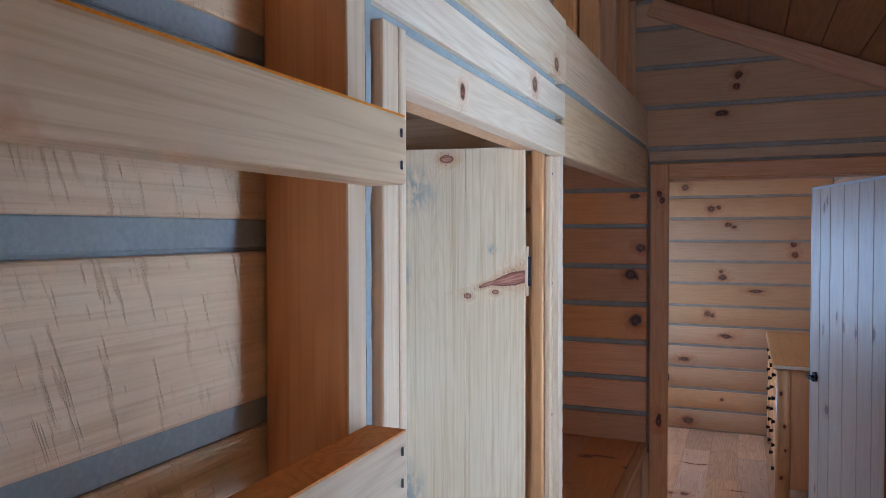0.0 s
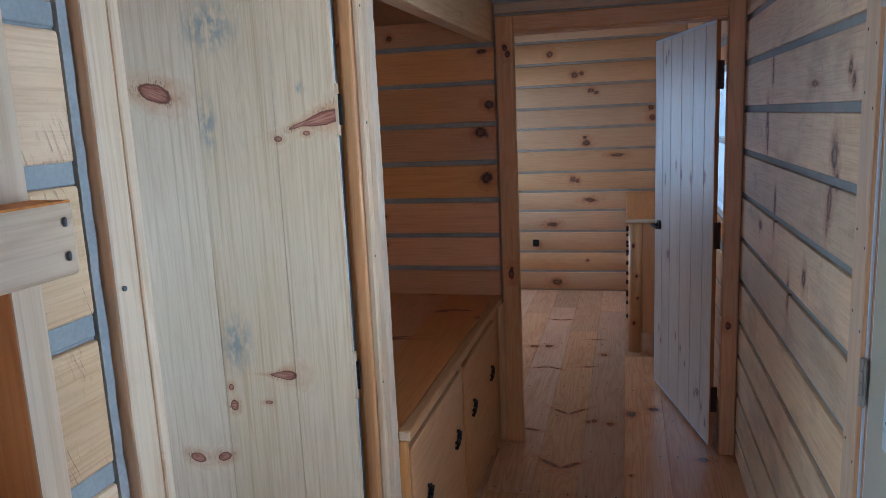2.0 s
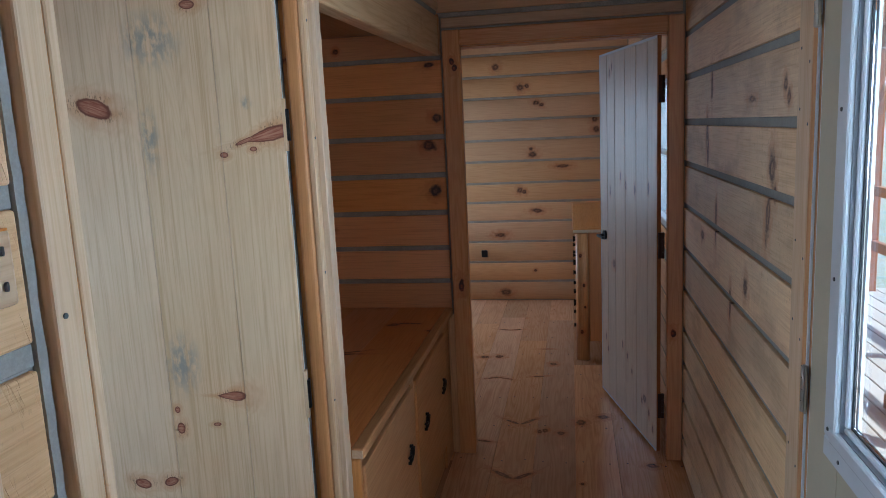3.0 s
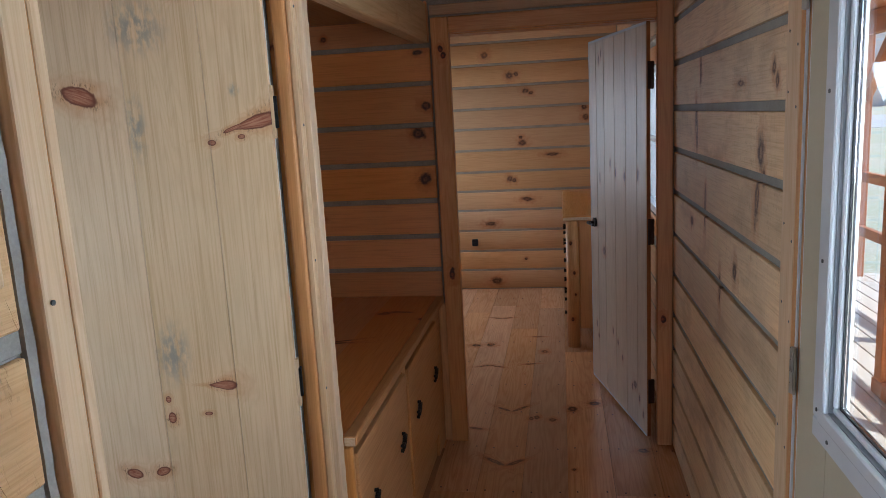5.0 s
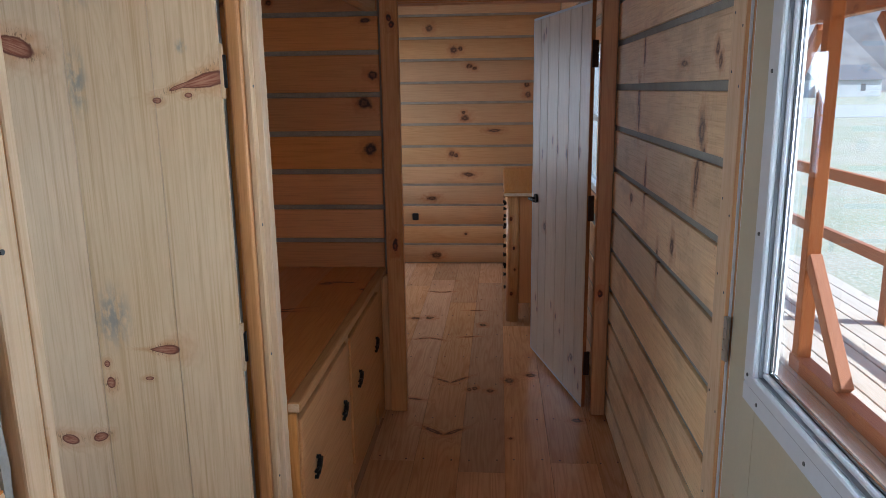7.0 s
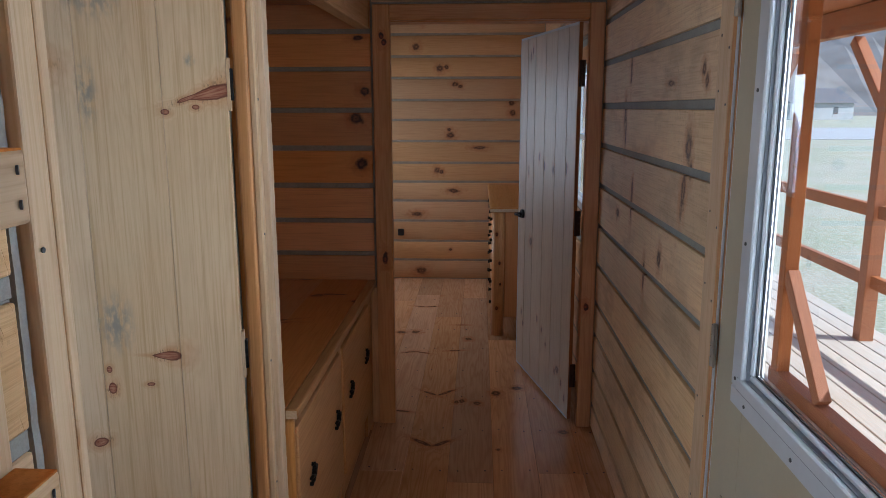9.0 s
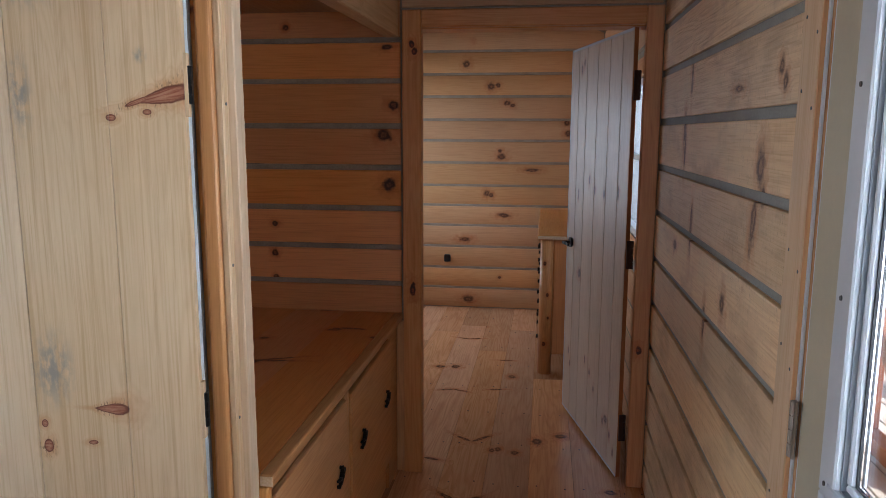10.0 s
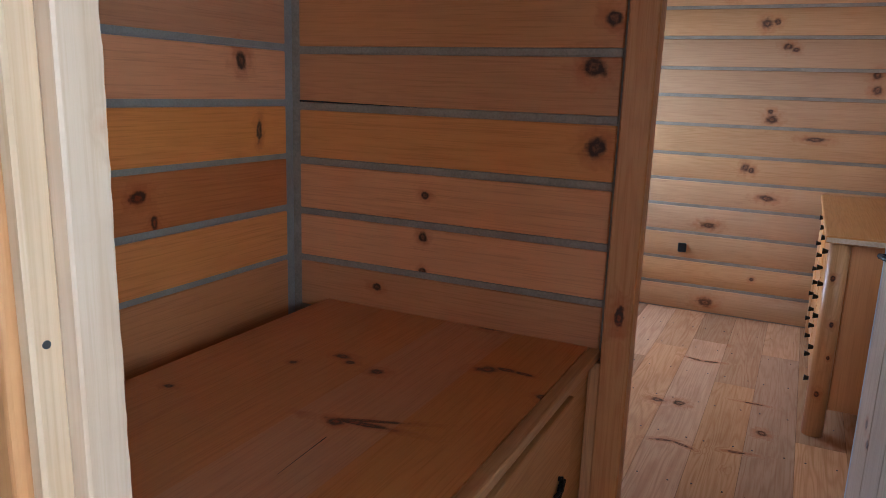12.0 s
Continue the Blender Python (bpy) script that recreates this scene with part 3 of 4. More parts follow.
part("crack", rod((-0.866, 3.6368, 1.3935), (-0.43, 3.6368, 1.3890), 0.0032, 6, 0.0004), black_void, wall_north, "dark open joint under a board")
part("gable_trim", slab(0, 1.14, 3.612, 3.629, -0.085, 0.0, 0.003), amber_head, wall_north).matrix_basis = pose(0.21, 0, 2.785, 0, math.degrees(math.atan(0.43)), 0)

wall_bedroom = structure("wall_bedroom_end", gable(bmesh.new(), 6.778, 6.85, []), warm_chink, "bedroom end wall of golden pine boards with chinking")
zs_b = [-0.004, 0.178, 0.357, 0.545, 0.731, 0.905, 1.077, 1.271, 1.459, 1.634, 1.827, 2.012, 2.2, 2.39, 2.57, 2.74]
board_wall(wall_bedroom, "x", 6.77, -1, -0.89, 1.25, zs_b, bed_wood, roofed=True, gap=0.021, proud=0.016, crown=0.010, sink=0.004, seam=warm_chink)

wall_south = structure("wall_south", gable(bmesh.new(), -3.1, -3.03, [(-0.25, 1.05, 0.70, 2.0)]), chink, "plain end wall of pine boards behind the hall")
board_wall(wall_south, "x", -3.022, 1, -0.89, 1.25, zs_b, bed_wood, holes=[(-0.33, 1.13, 0.62, 2.08)], roofed=True)

def ragged_bead(x0, x1, y0, y1, z0, z1):
    """An upright bead of chinking with an uneven free edge."""
    r = random.Random(17)
    b = bmesh.new()
    loops = []
    for k in range(90):
        z = z0 + (z1 - z0) * k / 89
        a, c = r.uniform(-0.0008, 0.0008), r.uniform(-0.0018, 0.0012)
        loops.append([b.verts.new(q) for q in ((x0, y0, z), (x1 + a, y0, z), (x1 + a - 0.001, y1 + c, z), (x0, y1 + c, z))])
    for p, q in zip(loops, loops[1:]):
        for i in range(4):
            j = (i + 1) % 4
            b.faces.new((p[i], p[j], q[j], q[i]))
    b.faces.new(loops[0][::-1]), b.faces.new(loops[-1])
    bmesh.ops.recalc_face_normals(b, faces=b.faces[:])
    return b


# bathroom partition along the hall, with the door opening
W = slab(0.06, 0.152, -0.6, 1.000, -0.02, 2.27)
slab(0.06, 0.120, 2.012, 2.062, -0.02, 2.27, bm=W)
slab(0.06, 0.146, 1.000, 2.005, 1.945, 2.27, bm=W)
wall_bath = structure("wall_bathroom", W, chink, "bathroom partition of rough pale boards with blue-grey chinking")
zs_l = [0.0, 0.22, 0.41, 0.60, 0.795, 0.985, 1.174, 1.362, 1.543, 1.718, 1.90, 2.09]
board_wall(wall_bath, "y", 0.160, 1, -0.58, 0.968, zs_l, ladder_wall_wood, gap=0.030, wavy=0.002)
part("chinking", ragged_bead(0.150, 0.1610, 0.9690, 0.9850, 0.0, 2.08), chink, wall_bath)
part("board", slab(0.120, 0.160, 0.975, 2.062, 2.016, 2.085, 0.003), header_wood, wall_bath)
part("board", slab(0.120, 0.162, 0.975, 2.062, 2.108, 2.275, 0.004), header_wood, wall_bath)
part("board", slab(0.120, 0.160, -0.58, 0.975, 2.105, 2.275, 0.004), header_wood, wall_bath)
W = slab(-0.90, 0.0695, 2.000, 2.060, -0.02, 2.0)
wall_alcove = structure("wall_alcove_south", W, chink, "short partition between bathroom and alcove")
board_wall(wall_alcove, "x", 1.992, -1, -0.89, 0.056, zs_n[:13], bath_wood, gap=0.030)
board_wall(wall_alcove, "x", 2.068, 1, -0.89, 0.10, zs_n[:13], alcove_wood, seam=warm_chink)
W = slab(-0.90, 0.10, -0.68, -0.60, -0.02, 2.27)
wall_bs = structure("wall_bathroom_south", W, chink, "plain partition closing the bathroom")
board_wall(wall_bs, "x", -0.688, -1, -0.89, 0.10, zs_n[:13], alcove_wood, seam=warm_chink)


def ragged_strip(x0, x1, y0, y1, z0, z1, jx, jy, rows, seed):
    """An upright strip whose free corner wanders, like a live edge or a smeared bead."""
    r = random.Random(seed)
    b = bmesh.new()
    loops, wx, wy = [], 0.0, 0.0
    for k in range(rows):
        z = z0 + (z1 - z0) * k / (rows - 1)
        wx = 0.8 * wx + r.uniform(-jx, jx)
        wy = 0.8 * wy + r.uniform(-jy, jy)
        loops.append([b.verts.new(c) for c in ((x0, y0 + wy, z), (x1 + wx - 0.002, y0 + wy, z), (x1 + wx, (y0 + y1) / 2 + wy, z), (x1 + wx * 0.5, y1, z), (x0, y1, z))])
    for p, q in zip(loops, loops[1:]):
        for i in range(5):
            j = (i + 1) % 5
            b.faces.new((p[i], p[j], q[j], q[i]))
    b.faces.new(loops[0][::-1]), b.faces.new(loops[-1])
    bmesh.ops.recalc_face_normals(b, faces=b.faces[:])
    return b


part("caulk_bead", ragged_strip(0.0570, 0.0665, 1.9885, 1.9975, 0.0, 1.93, 0.0007, 0.0005, 220, 4), caulk, wall_alcove)
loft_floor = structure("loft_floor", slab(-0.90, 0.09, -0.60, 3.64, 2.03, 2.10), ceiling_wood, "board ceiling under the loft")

# ceiling under the roof slopes
bm = bmesh.new()
for side in (1, -1):
    run = 1.12
    for k in range(8):
        x0, x1 = 0.19 + side * k * 0.14, 0.19 + side * (k * 0.14 + 0.136)
        vs = []
        for y in (-3.1, 6.85):
            vs.append([bm.verts.new(c) for c in ((x0, y, ROOF(x0)), (x1, y, ROOF(x1)), (x1, y, ROOF(x1) + 0.02), (x0, y, ROOF(x0) + 0.02))])
        bm.faces.new(vs[0]), bm.faces.new(vs[1][::-1])
        for i in range(4):
            j = (i + 1) % 4
            bm.faces.new((vs[0][j], vs[0][i], vs[1][i], vs[1][j]))
bmesh.ops.recalc_face_normals(bm, faces=bm.faces[:])
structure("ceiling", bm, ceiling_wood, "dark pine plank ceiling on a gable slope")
bm = bmesh.new()
for side in (1, -1):
    x0, x1 = 0.19, 0.19 + side * 1.40
    vs = []
    for y in (-3.3, 7.05):
        vs.append([bm.verts.new(c) for c in ((x0, y, ROOF(x0) + 0.024), (x1, y, ROOF(x1) + 0.024), (x1, y, ROOF(x1) + 0.12), (x0, y, ROOF(x0) + 0.12))])
    bm.faces.new(vs[0]), bm.faces.new(vs[1][::-1])
    for i in range(4):
        j = (i + 1) % 4
        bm.faces.new((vs[0][j], vs[0][i], vs[1][i], vs[1][j]))
bmesh.ops.recalc_face_normals(bm, faces=bm.faces[:])
structure("roof", bm, roof_dark, "grey cabin roof")

# loft edge beam over the alcove, in two boards with a chinked joint
beam = structure("loft_beam", slab(-0.05, -0.008, 0, 1.565, 1.945, 2.27), chink, "pale pine beam along the loft edge")
beam.matrix_basis = pose(0.154, 2.066, 0, 0, 0, -1.0)
part("board", slab(-0.06, 0.0, 0.0, 1.562, 1.920, 2.092, 0.004), beam_wood, beam)
part("board", slab(-0.06, 0.0, 0.0, 1.562, 2.116, 2.275, 0.004), beam_wood, beam)
part("post", slab(0.160, 0.184, 3.600, 3.630, 1.925, 2.10, 0.003), amber_casing, wall_north)
studs = tagged(new("loft_studs"), kind="structure", label="upright pine studs of the loft edge")
for k, y in enumerate((1.75, 2.10, 2.45, 2.80, 3.12, 3.40, 3.58)):
    x = 0.09 + 0.028 * (y - 2.13)
    part("stud", slab(x - 0.07, x, y, y + 0.042, 2.288, ROOF(x) - 0.005, 0.003), amber_casing, studs)
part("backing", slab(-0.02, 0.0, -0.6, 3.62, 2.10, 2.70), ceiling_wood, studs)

# ---- doors and casings ----
door_1 = structure("door_1_casing", slab(0.130, 0.1765, 0.988, 1.0335, 0.0, 1.990, 0.004, 2), casing_wood, "raw pale pine casing of the bathroom doorway")
part("jamb_edge", slab(0.110, 0.1775, 1.0352, 1.053, 0.0, 1.990, 0.002), casing_wood, door_1)
part("backing", slab(0.112, 0.1740, 1.0337, 1.0350, 0.0, 1.985), jamb_wood, door_1)
part("casing", slab(0.130, 0.170, 1.053, 2.022, 1.915, 1.990, 0.003), casing_wood_y, door_1)
part("casing", slab(0.122, 0.139, 1.994, 2.0215, 0.0, 1.915, 0.003), casing_wood, door_1)
rng_end = random.Random(8)
bm = bmesh.new()
rows_ = []
for k in range(150):
    z = 1.990 * k / 149
    jx, jy = rng_end.uniform(-0.0007, 0.0006), rng_end.uniform(-0.0011, 0.0006)
    rows_.append([bm.verts.new(c) for c in ((0.060, 2.022, z), (0.152, 2.022, z), (0.1545, 2.0245, z), (0.1545 + jx, 2.061 + jy, z), (0.151 + jx, 2.064 + jy, z), (0.060, 2.064, z))])
for a, b in zip(rows_, rows_[1:]):
    for i in range(6):
        j = (i + 1) % 6
        bm.faces.new((a[i], a[j], b[j], b[i]))
bm.faces.new(rows_[0][::-1]), bm.faces.new(rows_[-1])
part("wall_end", bm, casing_wood, door_1)
part("jamb", slab(0.086, 0.1215, 1.984, 2.010, 0.0, 1.935, 0.008, 3), jamb_wood, door_1)
part("jamb", slab(0.062, 0.128, 1.002, 1.022, 0.0, 1.935, 0.002), jamb_wood, door_1)
part("jamb", slab(0.062, 0.110, 1.022, 1.966, 1.925, 1.942, 0.002), jamb_wood, door_1)
bm = bmesh.new()
for y, z in ((2.006, 1.868), (2.006, 1.586), (2.006, 1.245), (2.006, 0.901), (2.006, 0.55)):
    rod((0.138, y, z), (0.1400, y, z), 0.0035, 10, bm=bm)
for z in (1.40, 0.8):
    rod((0.178, 1.0, z), (0.180, 1.0, z), 0.0035, 10, bm=bm)
# added strip in the hinge gap, its brown stands in for the deep shade
part("jamb", slab(0.0705, 0.0855, 2.0035, 2.0115, 0.0, 1.925, 0.001), jamb_wood, door_1)
part("nails", bm, nail_steel, door_1)

door_2 = structure("door_2_casing", slab(0.199, 0.279, 3.592, 3.64, 0.0, 2.026, 0.004), amber_casing, "amber pine casing of the bedroom doorway")
part("casing", slab(0.279, 1.184, 3.594, 3.64, 1.956, 2.026, 0.004), amber_head, door_2)
part("casing", slab(1.184, 1.252, 3.592, 3.64, 0.0, 2.026, 0.004), amber_casing, door_2)
part("jamb", slab(0.243, 0.262, 3.642, 3.755, 0.0, 1.955, 0.002), amber_casing, door_2)
part("jamb", slab(1.198, 1.214, 3.642, 3.751, 0.0, 1.955, 0.002), amber_casing, door_2)
part("jamb", slab(0.263, 1.197, 3.642, 3.755, 1.953, 1.97, 0.002), amber_head, door_2)
for x0, x1 in ((0.178, 0.258), (1.212, 1.252)):
    part("casing", slab(x0, x1, 3.752, 3.775, 0.0, 2.026, 0.003), amber_casing, door_2)


def plank_door(name, m, joints, z0, z1, thick, mat, label):
    """A ledged door of upright planks in its own frame: x from the hinge, its front at y = 0."""
    d = empty_thing(name, m, label, "door")
    groove = 0.0006 if name == "bathroom_door" else 0.0018
    for k, (a, b) in enumerate(zip(joints, joints[1:])):
        part("plank", slab(a + groove, b - groove, -thick, 0.0, z0, z1 - (0.012 if name == "bathroom_door" and k == len(joints) - 2 else 0), 0.0012 if name == "bathroom_door" else 0.0026), mat, d)
    for z in (z0 + 0.22, z1 - 0.26):
        part("ledge", slab(joints[0] + 0.06, joints[-1] - 0.06, -thick - 0.02, -thick, z - 0.05, z + 0.05, 0.003), mat, d)
    return d


bath_door = plank_door("bathroom_door", pose(0.09, 1.925, 0, 0, 0, 190), (0.0, 0.151, 0.340, 0.53, 0.70, 0.82), 0.03, 1.932, 0.022, door_wood,
                       "raw pale pine plank door, knotty, standing open")


def butt_hinge(parent, x, y, z, mat, h=0.09, r=0.006, leaf=0.03, ly=1):
    h_ob = part("hinge", rod((x, y, z - h / 2), (x, y, z + h / 2), r, 10), mat, parent, {"hinge_steel": "steel butt hinge", "dark_bronze": "dark bronze butt hinge"}.get(mat.name, "black butt hinge"))
    part("leaf", slab(x - 0.002, x + 0.002, y, y + ly * leaf, z - h / 2, z + h / 2), mat, h_ob)
    for k in range(4):
        zz = z - h / 2 + h * (k + 0.5) / 4
        part("knuckle", rod((x, y, zz - h / 9), (x, y, zz + h / 9), r * 1.5, 10), mat, h_ob)


for z in (1.62, 0.945, 0.25):
    butt_hinge(bath_door, -0.0105, -0.006, z, iron, h=0.075, r=0.0028, leaf=0.016, ly=-1)
    part("hinge_block", slab(-0.0075, -0.0002, -0.018, -0.0005, z - 0.062, z + 0.062, 0.0008), casing_wood, bath_door, "pale sliver of wood beside the hinge")

bed_door = plank_door("bedroom_door", pose(1.143, 3.646, 0, 0, 0, 104.1), (0.0, 0.125, 0.280, 0.447, 0.615, 0.75, 0.878), 0.018, 1.95, 0.018, bed_door_wood,
                      "pale whitish pine plank door, open into the bedroom")
part("edge_strip", slab(-0.004, 0.0, -0.018, -0.001, 0.02, 1.949, 0.001), redwood, bed_door, "stained hinge edge")
for z in (1.72, 1.02, 0.25):
    butt_hinge(bed_door, -0.008, -0.026, z, bronze, h=0.12, leaf=0.022, r=0.005)
for x0, x1, z0, z1 in ((0.868, 0.878, 0.018, 1.95), (0.0, 0.867, 1.938, 1.95), (0.0, 0.867, 0.018, 0.030)):
    part("edging", slab(x0, x1, 0.0002, 0.0016, z0, z1, 0.0005), white_pvc, bed_door, "pale door edge")
rose = part("handle", rod((0.79, 0.0, 0.955), (0.79, 0.012, 0.955), 0.026, 20), iron, bed_door, "black lever handle")
part("neck", rod((0.79, 0.012, 0.955), (0.79, 0.05, 0.955), 0.009, 12), iron, rose)
bm = rod((0.795, 0.045, 0.955), (0.745, 0.048, 0.957), 0.008, 12)
rod((0.745, 0.048, 0.957), (0.700, 0.044, 0.953), 0.008, 12, 0.006, bm=bm)
part("lever", bm, iron, rose)

# exterior door with a glazed upper half, hung in the east wall
trim = structure("exterior_door_casing", slab(1.224, 1.262, 1.802, 1.888, 0.0, 2.03, 0.003), casing_wood, "pine casing and white stop of the exterior doorway")
part("stop", slab(1.2245, 1.262, 1.7972, 1.8016, 0.0, 2.03, 0.001), jamb_wood, trim, "amber stained inner edge")
part("weatherstrip", slab(1.2312, 1.2352, 1.789, 1.7968, 0.0, 2.01), white_pvc, trim)
part("jamb", slab(1.236, 1.334, 1.779, 1.797, 0.0, 2.03, 0.002), jamb_wood, trim)
part("jamb", slab(1.236, 1.334, 0.842, 0.862, 0.0, 2.03, 0.002), jamb_wood, trim)
part("jamb", slab(1.236, 1.334, 0.862, 1.779, 2.012, 2.03, 0.002), jamb_wood, trim)
part("casing", slab(1.232, 1.262, 0.752, 0.840, 0.0, 2.03, 0.003), casing_wood, trim)
part("casing", slab(1.232, 1.262, 0.752, 1.888, 2.032, 2.115, 0.003), casing_wood_y, trim)
bm = bmesh.new()
for z in (0.3, 0.62, 0.88, 1.16, 1.33, 1.60, 1.72, 1.92):
    rod((1.2250, 1.868, z), (1.2232, 1.868, z), 0.003, 8, bm=bm)
    rod((1.2250, 1.815, z - 0.03), (1.2232, 1.815, z - 0.03), 0.003, 8, bm=bm)
part("nails", bm, nail_steel, trim)
ext = empty_thing("exterior_door", pose(0, 0, 0), "tan painted exterior door with white framed window", "door")
part("weatherstrip", slab(1.236, 1.250, 1.7745, 1.7787, 0.0, 2.01), white_pvc, trim)
Y0, Y1, Z0, Z1 = 0.985, 1.640, 0.962, 1.955
part("stile", slab(1.235, 1.278, 0.866, Y0 + 0.03, 0.02, 2.01, 0.002), tan_paint, ext)
part("stile", slab(1.235, 1.278, Y1 - 0.03, 1.774, 0.02, 2.01, 0.002), tan_paint, ext)
part("bottom_panel", slab(1.235, 1.278, Y0 + 0.031, Y1 - 0.031, 0.02, Z0 + 0.03, 0.0), tan_paint, ext)
part("top_rail", slab(1.235, 1.278, Y0 + 0.031, Y1 - 0.031, Z1 - 0.03, 2.01, 0.0), tan_paint, ext)
for ya, yb in ((0.95, 1.30), (1.34, 1.69)):
    p_ = part("panel", slab(1.2300, 1.2348, ya, yb, 0.18, 0.72, 0.002), tan_paint, ext)
    part("panel_field", slab(1.2265, 1.2298, ya + 0.03, yb - 0.03, 0.21, 0.69, 0.0015), tan_paint, p_)


def ring_frame(x0, x1, y0, y1, z0, z1, w, bev=0.003):
    bm = slab(x0, x1, y0, y1, z0, z0 + w, bev)
    slab(x0, x1, y0, y1, z1 - w, z1, bev, bm=bm)
    slab(x0, x1, y0, y0 + w, z0 + w, z1 - w, bev, bm=bm)
    slab(x0, x1, y1 - w, y1, z0 + w, z1 - w, bev, bm=bm)
    return bm


lite = part("window_frame", ring_frame(1.219, 1.2345, Y0, Y1, Z0, Z1, 0.040), white_pvc, ext, "white vinyl window frame")
part("inner_frame", ring_frame(1.213, 1.262, Y0 + 0.0425, Y1 - 0.0425, Z0 + 0.0425, Z1 - 0.0425, 0.026), white_pvc, lite)
part("glazing_bead", ring_frame(1.228, 1.256, Y0 + 0.072, Y1 - 0.072, Z0 + 0.072, Z1 - 0.072, 0.011, 0.003), white_pvc, lite)
part("seal", ring_frame(1.222, 1.250, Y0 + 0.0688, Y1 - 0.0688, Z0 + 0.0688, Z1 - 0.0688, 0.0028, 0), seal_grey, lite)
part("seal", ring_frame(1.2165, 1.2335, Y0 + 0.0402, Y1 - 0.0402, Z0 + 0.0402, Z1 - 0.0402, 0.0022, 0), seal_grey, lite)
part("gasket", ring_frame(1.236, 1.250, Y0 + 0.0835, Y1 - 0.0835, Z0 + 0.0835, Z1 - 0.0835, 0.003, 0), black_void, lite)
pane = part("pane", slab(1.240, 1.246, Y0 + 0.087, Y1 - 0.087, Z0 + 0.087, Z1 - 0.087), glass, lite)
pane.visible_shadow = False
bm = bmesh.new()
for y, z in ((1.618, 1.596), (1.618, 1.30), (1.618, 1.02), (1.618, 1.88), (1.56, 0.982), (1.34, 0.982), (1.12, 0.982), (1.007, 1.3), (1.007, 1.6)):
    rod((1.2195, y, z), (1.2172, y, z), 0.0042, 10, 0.0035, bm=bm)
part("screws", bm, nail_steel, ext)
for z in (1.80, 1.035, 0.25):
    butt_hinge(ext, 1.226, 1.785, z, steel, h=0.10, r=0.0045, ly=-1, leaf=0.012)

# ---- hall things ----
ladder = empty_thing("loft_ladder", pose(0, 0, 0), "upright pine ladder to the loft fixed before the wall", "ladder")
for y in (0.760, 0.300):
    part("stringer", slab(0.1625, 0.256, y, y + 0.034, 0.0, 2.275, 0.003, 2), stringer_wood, ladder)
    part("front_edge", slab(0.2545, 0.2565, y + 0.0005, y + 0.0335, 0.002, 2.272), casing_wood, ladder)
for k in range(8):
    z = 0.03 + 0.30 * k
    if z < 0.1:
        continue
    rung = part("rung", slab(0.2565, 0.300, 0.285, 0.797, z - 0.065, z, 0.004, 2), rung_wood, ladder)
    part("tread", slab(0.2575, 0.2985, 0.287, 0.795, z - 0.001, z + 0.0012), stringer_wood, rung, "orange upper face")
    for y in (0.783, 0.310):
        for dz in (0.017, 0.047):
            part("nail", rod((0.2995, y, z - dz), (0.3015, y + 0.001, z - dz), 0.0042, 12), nail_steel, rung)

plat = empty_thing("storage_platform", pose(0, 0, 0), "amber pine built-in platform with deep drawers below", "bunk platform")
xs = (-0.755, -0.53, -0.30, -0.07, 0.152)
for a, b in zip(xs, xs[1:]):
    part("top_board", slab(a + 0.0001, b - 0.0001, 2.080, 3.632, 0.705, 0.735, 0.0004), plat_wood, plat)
part("nosing", slab(0.1525, 0.190, 2.066, 3.632, 0.704, 0.7355, 0.006, 2), plat_edge_wood, plat)
part("carcass", slab(-0.74, 0.130, 2.100, 3.628, 0.0, 0.703), drawer_wood, plat)
part("end_stile", slab(0.100, 0.174, 2.070, 2.098, 0.0, 0.702, 0.010, 3), post_wood, plat)
part("stile", slab(0.131, 0.164, 3.430, 3.628, 0.0, 0.702, 0.003), drawer_wood, plat)
part("waney_stile", ragged_strip(0.131, 0.172, 2.744, 2.786, 0.0, 0.679, 0.0022, 0.003, 40, 9), jamb_wood, plat, "live-edge strip between the drawers")
part("nosing_end", slab(0.156, 0.187, 2.0635, 2.0657, 0.708, 0.732, 0.0008), casing_wood_y, plat, "pale sawn end of the nosing")
part("filler", slab(0.165, 0.198, 3.606, 3.628, 0.0, 0.702, 0.002), jamb_wood, plat)
part("rail", slab(0.131, 0.140, 2.100, 3.429, 0.6805, 0.702, 0.002), drawer_wood, plat)
part("toe_board", slab(0.131, 0.150, 2.100, 3.429, 0.0, 0.145, 0.002), drawer_wood, plat)


part("crack", rod((-0.164, 2.640, 0.7345), (-0.172, 2.805, 0.7345), 0.0008, 6, 0.0014), black_void, plat, "dark drying crack in the top")


